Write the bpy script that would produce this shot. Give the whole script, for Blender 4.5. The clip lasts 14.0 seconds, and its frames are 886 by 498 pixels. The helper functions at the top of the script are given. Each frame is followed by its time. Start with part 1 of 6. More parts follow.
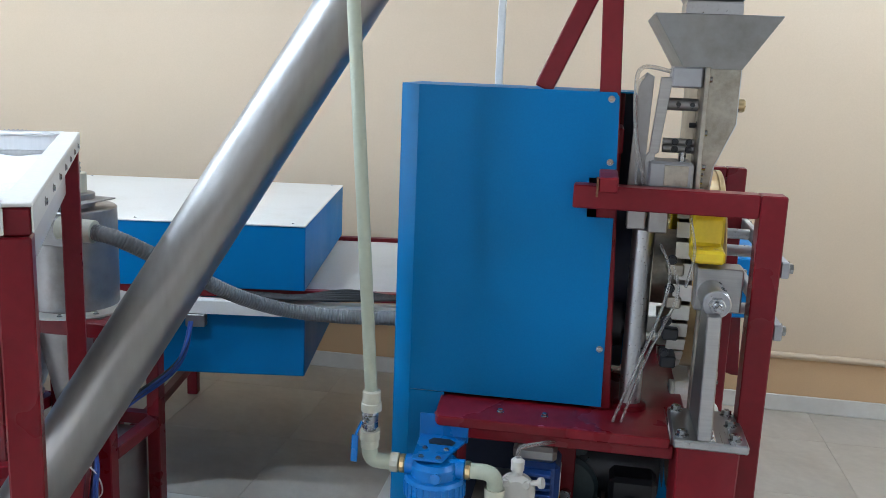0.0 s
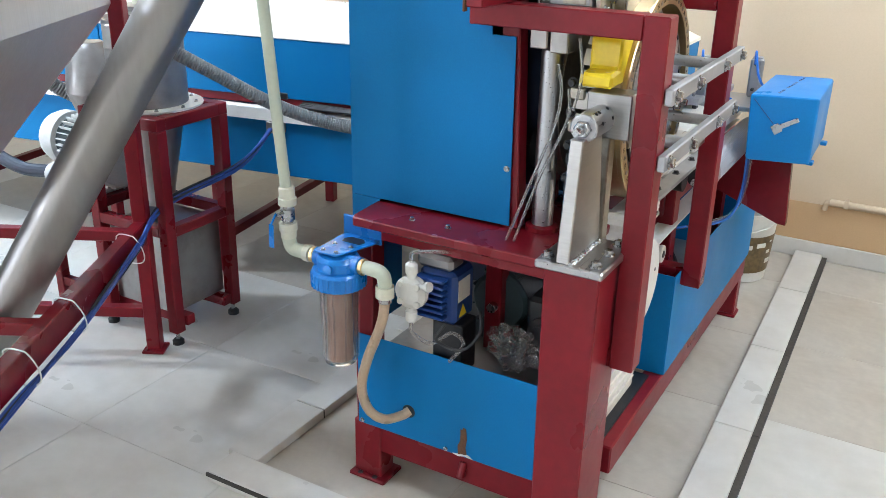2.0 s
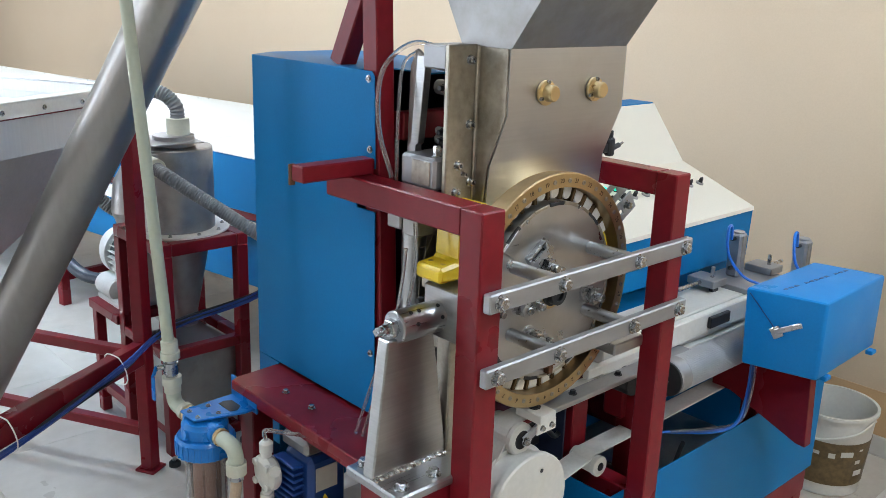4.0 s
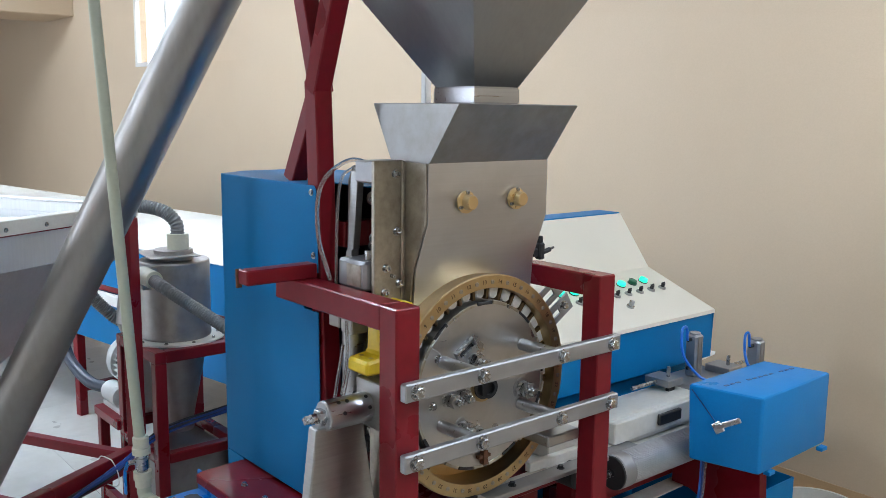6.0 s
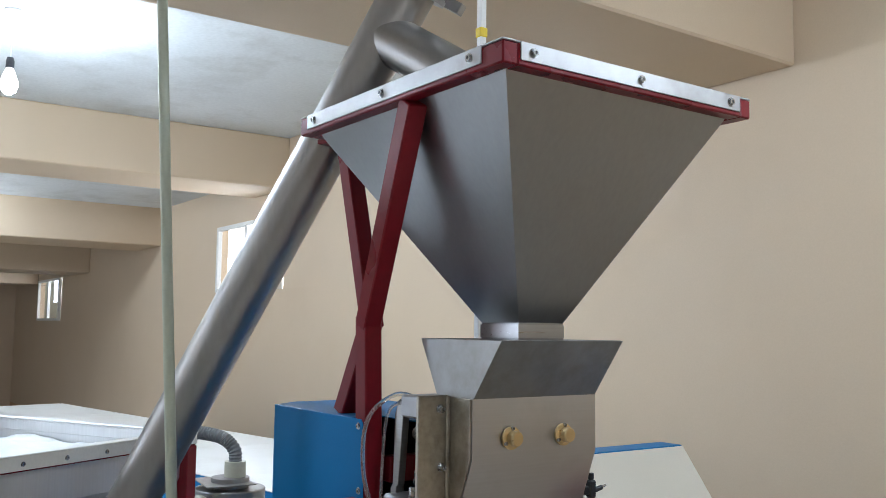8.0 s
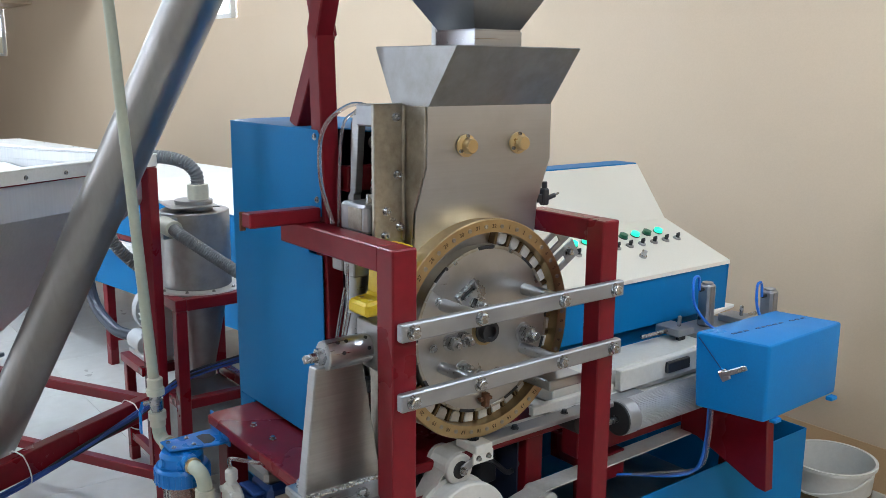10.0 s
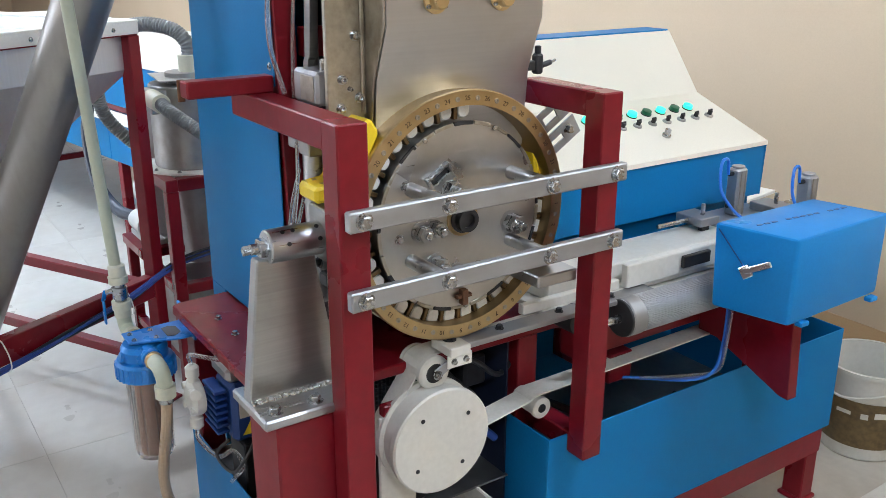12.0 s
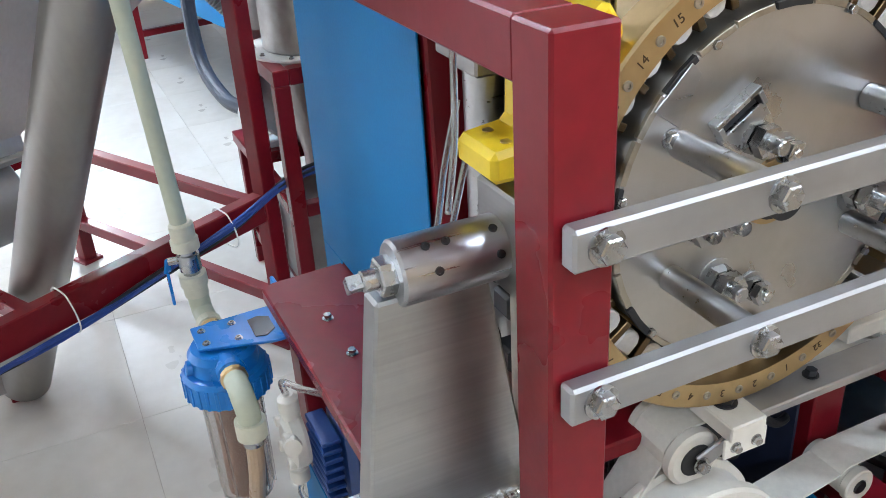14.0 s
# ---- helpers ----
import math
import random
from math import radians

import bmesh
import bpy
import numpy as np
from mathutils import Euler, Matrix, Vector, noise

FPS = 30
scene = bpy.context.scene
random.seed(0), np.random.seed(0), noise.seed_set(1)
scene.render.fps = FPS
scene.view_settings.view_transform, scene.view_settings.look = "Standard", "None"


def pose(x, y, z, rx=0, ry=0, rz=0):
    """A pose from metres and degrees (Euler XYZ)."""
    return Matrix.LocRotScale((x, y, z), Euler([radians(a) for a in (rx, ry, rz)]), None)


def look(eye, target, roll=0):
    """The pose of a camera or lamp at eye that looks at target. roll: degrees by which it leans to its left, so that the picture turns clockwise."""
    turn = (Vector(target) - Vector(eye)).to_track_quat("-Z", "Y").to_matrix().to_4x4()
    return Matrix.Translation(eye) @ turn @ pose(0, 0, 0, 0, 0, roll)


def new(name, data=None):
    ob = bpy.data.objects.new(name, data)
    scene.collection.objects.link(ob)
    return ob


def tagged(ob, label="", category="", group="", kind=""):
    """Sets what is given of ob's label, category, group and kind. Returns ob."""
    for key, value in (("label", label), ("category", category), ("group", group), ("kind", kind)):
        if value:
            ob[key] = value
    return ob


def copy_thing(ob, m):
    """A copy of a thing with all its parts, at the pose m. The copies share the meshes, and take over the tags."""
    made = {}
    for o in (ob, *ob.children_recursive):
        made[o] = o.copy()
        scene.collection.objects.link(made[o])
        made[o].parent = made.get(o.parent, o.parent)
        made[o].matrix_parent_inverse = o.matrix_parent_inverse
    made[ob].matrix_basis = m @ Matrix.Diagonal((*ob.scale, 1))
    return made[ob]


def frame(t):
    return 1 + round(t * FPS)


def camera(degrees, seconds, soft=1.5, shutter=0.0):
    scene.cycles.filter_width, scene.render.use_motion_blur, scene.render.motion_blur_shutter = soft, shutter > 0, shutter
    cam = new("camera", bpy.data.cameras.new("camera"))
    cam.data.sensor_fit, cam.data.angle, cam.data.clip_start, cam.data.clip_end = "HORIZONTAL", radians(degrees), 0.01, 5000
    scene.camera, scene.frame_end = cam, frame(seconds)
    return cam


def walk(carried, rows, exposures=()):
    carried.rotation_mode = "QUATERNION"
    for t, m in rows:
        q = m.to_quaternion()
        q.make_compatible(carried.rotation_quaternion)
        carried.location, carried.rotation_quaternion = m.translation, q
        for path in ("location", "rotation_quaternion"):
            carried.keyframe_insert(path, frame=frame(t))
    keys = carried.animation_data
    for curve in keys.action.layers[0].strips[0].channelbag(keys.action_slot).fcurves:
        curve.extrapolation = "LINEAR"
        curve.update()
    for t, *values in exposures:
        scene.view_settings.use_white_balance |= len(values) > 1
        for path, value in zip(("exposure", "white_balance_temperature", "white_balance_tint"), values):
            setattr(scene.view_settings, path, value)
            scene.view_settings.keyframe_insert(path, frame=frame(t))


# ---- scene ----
cam = camera(52.4, 14.0, 0.7)
PATH = [
    (0, (0.038, -0.209, 1.653), (-0.284, 1.724, 1.252), 2.3),
    (0.3, (0.142, -0.163, 1.645), (-0.321, 1.712, 1.125), 2.2),
    (0.5, (0.241, -0.173, 1.631), (-0.29, 1.676, 1.084), 3.4),
    (0.8, (0.446, -0.263, 1.651), (-0.139, 1.513, 0.942), 3.0),
    (1, (0.572, -0.313, 1.663), (-0.052, 1.431, 0.909), 1.6),
    (1.5, (0.777, -0.223, 1.636), (0.038, 1.476, 0.882), 0.4),
    (2, (1.001, -0.009, 1.646), (0.09, 1.603, 0.89), 1.2),
    (2.5, (1.289, 0.175, 1.663), (0.105, 1.628, 0.965), 1.1),
    (3, (1.484, 0.39, 1.677), (0.169, 1.79, 1.119), -1.3),
    (3.5, (1.535, 0.657, 1.694), (0.15, 2.009, 1.189), 2.0),
    (3.7, (1.529, 0.75, 1.775), (0.133, 2.064, 1.205), 2.1),
    (5.8, (1.822, 0.826, 1.747), (0.325, 2.117, 1.449), 0.0),
    (6, (1.835, 0.844, 1.78), (0.321, 2.116, 1.475), 0.7),
    (6.5, (1.871, 0.908, 1.773), (0.299, 2.139, 1.656), -0.4),
    (7, (1.886, 0.875, 1.815), (0.269, 2.044, 1.953), -0.1),
    (7.2, (1.895, 0.874, 1.827), (0.276, 2.028, 2.038), 0.0),
    (9.3, (1.893, 0.881, 1.768), (0.296, 2.076, 1.619), 1.8),
    (9.5, (1.901, 0.886, 1.762), (0.326, 2.092, 1.508), 1.4),
    (10, (1.899, 0.896, 1.747), (0.347, 2.095, 1.354), 0.5),
    (10.5, (1.905, 0.911, 1.743), (0.354, 2.102, 1.324), -0.7),
    (11, (1.903, 0.934, 1.735), (0.352, 2.115, 1.287), -1.4),
    (11.5, (1.909, 0.998, 1.722), (0.338, 2.129, 1.217), -1.4),
    (12, (1.792, 1.199, 1.686), (0.223, 2.256, 1.037), 0.1),
    (12.5, (1.634, 1.464, 1.688), (0.03, 2.412, 0.959), 1.0),
    (13, (1.488, 1.706, 1.65), (-0.261, 2.237, 0.839), 3.6),
    (13.5, (1.269, 1.633, 1.601), (-0.442, 2.228, 0.754), 0.1),
    (14, (0.993, 1.555, 1.554), (-0.625, 2.268, 0.62), -3.5),
]
walk(cam, [(t, look(eye, target, roll)) for t, eye, target, roll in PATH],
     exposures=[(0.0, -0.31, 6130, 12), (0.5, 0.12, 6250, 12), (1.0, 0.36, 6450, 12), (1.5, 0.36, 6450, 12), (2.5, 0.45, 6450, 12), (3.5, 0.08, 6450, 12), (6.0, -0.38, 6350, 13), (6.5, -0.48, 6300, 13), (7.0, -0.82, 6280, 12), (9.5, -0.52, 6300, 13), (10.0, -0.34, 6350, 13), (10.5, -0.26, 6500, 13), (11.0, -0.18, 6500, 13), (12.0, 0.02, 6500, 14), (12.5, 0.06, 6500, 14), (13.0, 0.04, 6500, 14), (14.0, 0.24, 6500, 14)])

# ---- world and light ----
world = bpy.data.worlds.new("sky")
scene.world = world
world.use_nodes = True
wn = world.node_tree.nodes
sky = wn.new("ShaderNodeTexSky")
sky.sky_type, sky.sun_disc = "NISHITA", False
sky.sun_elevation, sky.sun_rotation = radians(40), radians(200)
world.node_tree.links.new(sky.outputs["Color"], wn["Background"].inputs["Color"])
wn["Background"].inputs["Strength"].default_value = 0.12


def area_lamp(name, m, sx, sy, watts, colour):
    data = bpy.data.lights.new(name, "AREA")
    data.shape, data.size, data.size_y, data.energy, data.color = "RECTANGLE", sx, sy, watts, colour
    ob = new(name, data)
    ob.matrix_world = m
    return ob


# daylight lamps, all facing inwards: at the high windows, then at unseen doorways
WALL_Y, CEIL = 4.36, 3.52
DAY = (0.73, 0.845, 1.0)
# no window stands at x 1.0, that lamp sits inside the wall
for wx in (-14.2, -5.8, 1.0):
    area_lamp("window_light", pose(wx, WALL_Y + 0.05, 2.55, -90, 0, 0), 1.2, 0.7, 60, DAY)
# fill lamps at assumed doorways, their watts set to brighten the hall
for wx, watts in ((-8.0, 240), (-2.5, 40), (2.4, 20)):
    area_lamp("doorway_fill", pose(wx, -5.95, 1.6, 90, 0, 0), 2.6, 2.6, watts, DAY)
# one hanging bulb is known, the others are added and powered as fill
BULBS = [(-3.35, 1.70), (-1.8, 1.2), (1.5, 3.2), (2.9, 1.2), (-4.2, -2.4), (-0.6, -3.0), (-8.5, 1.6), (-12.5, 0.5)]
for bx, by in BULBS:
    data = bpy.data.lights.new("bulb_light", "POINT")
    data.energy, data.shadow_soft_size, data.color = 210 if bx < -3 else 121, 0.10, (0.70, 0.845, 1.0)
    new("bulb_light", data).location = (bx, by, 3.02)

# ---- materials ----


def material(name, colour, rough=0.5, metal=0.0, vary=0.12, big=2.5, fine=60.0, bump=0.15, stretch=(1, 1, 1), dirt=None, dirt_amount=0.0,
             rough_vary=0.12, soft=0.11, clear=0.0, emit=0.0, island=0.0, coat=0.0, spec=0.5):
    m = bpy.data.materials.new(name)
    m.use_nodes = True
    nt = m.node_tree
    n, l = nt.nodes, nt.links
    b = n["Principled BSDF"]
    co = n.new("ShaderNodeTexCoord")
    mp = n.new("ShaderNodeMapping")
    mp.inputs["Scale"].default_value = stretch
    l.new(co.outputs["Object"], mp.inputs["Vector"])
    big_noise, fine_noise = n.new("ShaderNodeTexNoise"), n.new("ShaderNodeTexNoise")
    big_noise.inputs["Scale"].default_value, big_noise.inputs["Detail"].default_value = big, 5
    fine_noise.inputs["Scale"].default_value, fine_noise.inputs["Detail"].default_value = fine, 4
    l.new(co.outputs["Object"], big_noise.inputs["Vector"])
    l.new(mp.outputs["Vector"], fine_noise.inputs["Vector"])
    add = n.new("ShaderNodeMath")
    add.operation = "ADD"
    l.new(big_noise.outputs["Fac"], add.inputs[0])
    l.new(fine_noise.outputs["Fac"], add.inputs[1])
    ramp = n.new("ShaderNodeMapRange")
    ramp.inputs["From Min"].default_value, ramp.inputs["From Max"].default_value = 0.65, 1.35
    ramp.inputs["To Min"].default_value, ramp.inputs["To Max"].default_value = 1 - vary, 1 + vary
    l.new(add.outputs[0], ramp.inputs["Value"])
    mul = n.new("ShaderNodeVectorMath")
    mul.operation = "SCALE"
    mul.inputs[0].default_value = colour
    l.new(ramp.outputs["Result"], mul.inputs["Scale"])
    out = mul.outputs["Vector"]
    if dirt:
        dn = n.new("ShaderNodeTexNoise")
        dn.inputs["Scale"].default_value, dn.inputs["Detail"].default_value = big * 1.7, 8
        dn.inputs["Roughness"].default_value = 0.65
        l.new(co.outputs["Object"], dn.inputs["Vector"])
        dr = n.new("ShaderNodeMapRange")
        dr.inputs["From Min"].default_value, dr.inputs["From Max"].default_value = 0.61 - soft, 0.61 + soft
        dr.inputs["To Max"].default_value = dirt_amount
        l.new(dn.outputs["Fac"], dr.inputs["Value"])
        mix = n.new("ShaderNodeMix")
        mix.data_type = "RGBA"
        mix.inputs["B"].default_value = (*dirt, 1)
        l.new(dr.outputs["Result"], mix.inputs["Factor"])
        l.new(out, mix.inputs["A"])
        out = mix.outputs["Result"]
    if island:
        inf = n.new("ShaderNodeObjectInfo")
        im = n.new("ShaderNodeMapRange")
        im.inputs["To Min"].default_value, im.inputs["To Max"].default_value = 1 - island, 1 + island
        l.new(inf.outputs["Random"], im.inputs["Value"])
        sc = n.new("ShaderNodeVectorMath")
        sc.operation = "SCALE"
        l.new(out, sc.inputs[0])
        l.new(im.outputs["Result"], sc.inputs["Scale"])
        out = sc.outputs["Vector"]
    l.new(out, b.inputs["Base Color"])
    rr = n.new("ShaderNodeMapRange")
    rr.inputs["From Min"].default_value, rr.inputs["From Max"].default_value = 0.3, 0.7
    rr.inputs["To Min"].default_value, rr.inputs["To Max"].default_value = max(0.02, rough - rough_vary), min(1, rough + rough_vary)
    l.new(fine_noise.outputs["Fac"] if metal else big_noise.outputs["Fac"], rr.inputs["Value"])
    l.new(rr.outputs["Result"], b.inputs["Roughness"])
    b.inputs["Metallic"].default_value = metal
    b.inputs["Specular IOR Level"].default_value = spec
    if coat:
        b.inputs["Coat Weight"].default_value, b.inputs["Coat Roughness"].default_value = coat, 0.12
    if bump:
        bp = n.new("ShaderNodeBump")
        bp.inputs["Strength"].default_value, bp.inputs["Distance"].default_value = bump, 0.002
        l.new(fine_noise.outputs["Fac"], bp.inputs["Height"])
        l.new(bp.outputs["Normal"], b.inputs["Normal"])
    if clear:
        b.inputs["Transmission Weight"].default_value, b.inputs["IOR"].default_value = clear, 1.2
    if emit:
        b.inputs["Emission Color"].default_value = (*colour, 1)
        b.inputs["Emission Strength"].default_value = emit
    return m


RED = material("red_enamel", (0.175, 0.0062, 0.0125), 0.33, vary=0.14, big=3, fine=45, bump=0.10, dirt=(0.145, 0.013, 0.02), dirt_amount=0.3, coat=0.06, spec=0.28)
BLUE = material("blue_powder_coat", (0.001, 0.155, 0.38), 0.46, vary=0.07, big=2, fine=220, bump=0.08, dirt=(0.002, 0.175, 0.40), dirt_amount=0.35, spec=0.16)
BLUE_BOX = material("light_blue_enamel", (0.003, 0.19, 0.50), 0.38, vary=0.06, big=4, fine=180, bump=0.06, coat=0.05, spec=0.2)
STEEL = material("brushed_stainless", (0.40, 0.398, 0.39), 0.33, 1.0, vary=0.12, big=6, fine=9, bump=0.015, stretch=(0.5, 0.5, 26), dirt=(0.29, 0.285, 0.275), dirt_amount=0.45, rough_vary=0.05)
CHUTE_STEEL = material("sheet_stainless", (0.52, 0.52, 0.525), 0.37, 1.0, vary=0.06, big=4, fine=9, bump=0.012, stretch=(0.5, 0.5, 26), dirt=(0.43, 0.42, 0.41), dirt_amount=0.4, rough_vary=0.04)
FUNNEL_STEEL = material("stained_sheet_stainless", (0.30, 0.295, 0.285), 0.46, 1.0, vary=0.14, big=7, fine=30, bump=0.015, dirt=(0.20, 0.185, 0.16), dirt_amount=0.7, rough_vary=0.06, soft=0.16)
DISC_STEEL = material("turned_stainless", (0.47, 0.465, 0.455), 0.33, 1.0, vary=0.10, big=5, fine=14, bump=0.02, dirt=(0.36, 0.345, 0.32), dirt_amount=0.55, rough_vary=0.06, soft=0.16)
STEEL_H = material("ground_stainless", (0.43, 0.433, 0.44), 0.32, 1.0, vary=0.08, big=6, fine=9, bump=0.012, stretch=(20, 0.6, 20), rough_vary=0.05)
HOPPER_STEEL = material("dull_sheet_stainless", (0.34, 0.35, 0.36), 0.33, 1.0, vary=0.06, big=2.2, fine=24, bump=0.010, stretch=(4, 4, 0.35), dirt=(0.27, 0.275, 0.28), dirt_amount=0.4, rough_vary=0.04)
PITTED = material("grimy_cast_stainless", (0.42, 0.39, 0.33), 0.42, 1.0, vary=0.25, big=9, fine=70, bump=0.3, dirt=(0.2, 0.17, 0.12), dirt_amount=0.6)
TUBE = material("mill_finish_tube", (0.365, 0.352, 0.336), 0.41, 1.0, vary=0.10, big=3, fine=14, bump=0.02, stretch=(5, 5, 0.7), dirt=(0.34, 0.32, 0.29), dirt_amount=0.5, rough_vary=0.06)
ZINC = material("zinc_bolt", (0.43, 0.435, 0.44), 0.27, 1.0, vary=0.07, big=25, fine=50, bump=0.012, rough_vary=0.05)
FLUTED = material("dull_fluted_metal", (0.52, 0.53, 0.54), 0.48, 0.6, vary=0.08, big=6, fine=30, bump=0.01, rough_vary=0.05)
ALU = material("scuffed_aluminium", (0.41, 0.415, 0.425), 0.55, 1.0, vary=0.13, big=8, fine=60, bump=0.03, stretch=(1, 0.15, 1), dirt=(0.36, 0.36, 0.36), dirt_amount=0.5, rough_vary=0.07)
BRONZE = material("worn_bronze", (0.49, 0.365, 0.195), 0.32, 1.0, vary=0.10, big=9, fine=60, bump=0.03, dirt=(0.38, 0.265, 0.135), dirt_amount=0.35, rough_vary=0.04)
DARK_BRONZE = material("gap_dark_bronze", (0.16, 0.11, 0.06), 0.45, 1.0, vary=0.2, big=12, fine=60, bump=0.03)
BRASS = material("polished_brass", (0.66, 0.50, 0.27), 0.30, 1.0, vary=0.05, big=10, fine=40, bump=0.008, rough_vary=0.03)
BLACK = material("black_steel", (0.012, 0.013, 0.016), 0.45, vary=0.3, big=8, fine=60, bump=0.2)
# near-black so that the machine's interior shade is in the colour
NAVY = material("dark_navy_interior", (0.006, 0.012, 0.035), 0.5, vary=0.2, big=5, fine=60)
RUBBER = material("black_rubber", (0.02, 0.02, 0.021), 0.6, vary=0.2, fine=120, bump=0.2)
DARK_HOSE = material("blue_black_hose", (0.02, 0.03, 0.05), 0.42, vary=0.15, fine=80)
GREY_HOSE = material("grey_pvc_hose", (0.16, 0.165, 0.17), 0.45, vary=0.12, fine=80)
WHITE_PL = material("white_polyethylene", (0.61, 0.59, 0.535), 0.42, vary=0.07, big=6, fine=70, bump=0.08, dirt=(0.58, 0.52, 0.42), dirt_amount=0.35)
BELT = material("worn_white_belt", (0.66, 0.64, 0.58), 0.5, vary=0.08, big=7, fine=120, bump=0.1, dirt=(0.48, 0.44, 0.36), dirt_amount=0.4)
PAD = material("grey_white_punch", (0.64, 0.64, 0.62), 0.42, vary=0.12, big=20, fine=140, island=0.14)
YELLOW = material("yellow_nylon", (0.78, 0.56, 0.02), 0.38, vary=0.07, big=9, fine=90, bump=0.1)
CREAM = material("cream_powder_coat", (0.74, 0.70, 0.60), 0.42, vary=0.05, big=2, fine=240, bump=0.08)
TOP_WHITE = material("off_white_panel", (0.76, 0.75, 0.71), 0.4, vary=0.06, big=2, fine=120, bump=0.06, dirt=(0.55, 0.5, 0.42), dirt_amount=0.3)
PIPE = material("pale_green_pipe", (0.46, 0.49, 0.38), 0.4, vary=0.06, big=8, fine=90, bump=0.05)
FITTING = material("pale_pipe_fitting", (0.55, 0.54, 0.43), 0.42, vary=0.07, big=12, fine=90, bump=0.05)
FILTER_BLUE = material("blue_plastic", (0.004, 0.17, 0.52), 0.3, vary=0.06, big=12, fine=120, bump=0.05)
PUMP_BLUE = material("deep_blue_plastic", (0.006, 0.04, 0.18), 0.38, vary=0.1, big=12, fine=120)
CABLE = material("blue_cable", (0.02, 0.06, 0.26), 0.45, vary=0.15, fine=140)
AIR_HOSE = material("bright_blue_hose", (0.01, 0.15, 0.6), 0.35, vary=0.08, fine=140)
CARTRIDGE = material("wound_filter_cartridge", (0.40, 0.24, 0.18), 0.8, vary=0.25, big=10, fine=160, bump=0.4, stretch=(1, 1, 3))
BROWN_HOSE = material("cloudy_brown_hose", (0.42, 0.30, 0.20), 0.35, vary=0.12, big=14, fine=120)
CLEAR = material("clear_plastic", (0.86, 0.84, 0.82), 0.08, vary=0.02, bump=0.0, clear=0.95, rough_vary=0.03)
CLEAR_HOSE = material("translucent_hose", (0.84, 0.83, 0.81), 0.2, vary=0.05, bump=0.0, clear=0.85, rough_vary=0.05)
MOTOR_GREY = material("light_grey_cast_paint", (0.60, 0.61, 0.60), 0.45, vary=0.08, big=8, fine=120, bump=0.15)
DARK_MOTOR = material("dark_green_motor", (0.03, 0.05, 0.055), 0.45, vary=0.2, big=8, fine=90)
SHEET = material("galvanised_sheet", (0.36, 0.35, 0.34), 0.45, 1.0, vary=0.2, big=5, fine=25, bump=0.1, dirt=(0.25, 0.23, 0.2), dirt_amount=0.6)
VAT_STEEL = material("pale_sheet_stainless", (0.70, 0.70, 0.70), 0.52, 1.0, vary=0.08, big=2.5, fine=9, bump=0.012, stretch=(14, 14, 0.5), dirt=(0.56, 0.55, 0.54), dirt_amount=0.4, rough_vary=0.05)
SALT = material("coarse_white_salt", (0.80, 0.80, 0.79), 0.85, vary=0.10, big=14, fine=260, bump=0.8)
RUST = material("rust_stain", (0.13, 0.055, 0.025), 0.8, vary=0.35, big=30, fine=160, bump=0.5)
WELD = material("weld_bead", (0.60, 0.60, 0.585), 0.22, 1.0, vary=0.3, big=60, fine=120, bump=0.05)
STAMP = material("dark_stamped_bronze", (0.09, 0.058, 0.028), 0.6, 0.5, vary=0.15, big=30, fine=90, bump=0.0)
CRATE = material("grimy_crate_plastic", (0.66, 0.63, 0.57), 0.55, vary=0.14, big=9, fine=50, bump=0.3, dirt=(0.30, 0.26, 0.21), dirt_amount=0.55)
WALL = material("apricot_wall_paint", (0.60, 0.465, 0.322), 0.6, vary=0.035, big=0.7, fine=160, bump=0.25, dirt=(0.53, 0.40, 0.265), dirt_amount=0.25)
STRIPE = material("ochre_wall_paint", (0.56, 0.36, 0.19), 0.6, vary=0.05, big=0.9, fine=160, bump=0.25, dirt=(0.46, 0.31, 0.18), dirt_amount=0.4)
CEILING = material("grey_white_limewash", (0.60, 0.61, 0.60), 0.85, vary=0.08, big=1.2, fine=40, bump=0.5, dirt=(0.40, 0.39, 0.36), dirt_amount=0.6)
TILE = material("beige_floor_tile", (0.61, 0.585, 0.535), 0.34, vary=0.06, big=1.3, fine=16, bump=0.02, dirt=(0.44, 0.385, 0.315), dirt_amount=0.75, island=0.03, rough_vary=0.10, soft=0.2)
BROWN_TILE = material("brown_floor_tile", (0.50, 0.45, 0.38), 0.42, vary=0.10, big=1.4, fine=20, bump=0.03, dirt=(0.33, 0.27, 0.20), dirt_amount=0.8, island=0.04, rough_vary=0.10, soft=0.2)
PIT = material("dusty_pit_tile", (0.47, 0.43, 0.36), 0.4, vary=0.10, big=3, fine=40, bump=0.1, dirt=(0.30, 0.24, 0.17), dirt_amount=0.6)
JOINT = material("black_joint", (0.05, 0.042, 0.035), 0.9, vary=0.3, big=9, fine=80, bump=0.2)
GROUT = material("dark_grout", (0.40, 0.36, 0.31), 0.9, vary=0.2, big=4, fine=80, bump=0.3)
GLASS = material("window_glass", (0.95, 0.97, 0.98), 0.03, vary=0.0, bump=0.0, clear=1.0, rough_vary=0.0)
DAYLIGHT = material("daylight_haze", (0.92, 0.96, 1.0), 0.9, vary=0.0, bump=0.0, emit=4.0)
BULB = material("lit_bulb", (1.0, 0.98, 0.94), 0.4, vary=0.0, bump=0.0, emit=9.0)
GREEN_ON = material("lit_green_lens", (0.02, 0.85, 0.52), 0.25, vary=0.03, bump=0.0, emit=0.9)
GREEN_OFF = material("dark_green_lens", (0.008, 0.11, 0.05), 0.25, vary=0.05, bump=0.0)
RED_KNOB = material("red_plastic", (0.62, 0.03, 0.015), 0.35, vary=0.06)
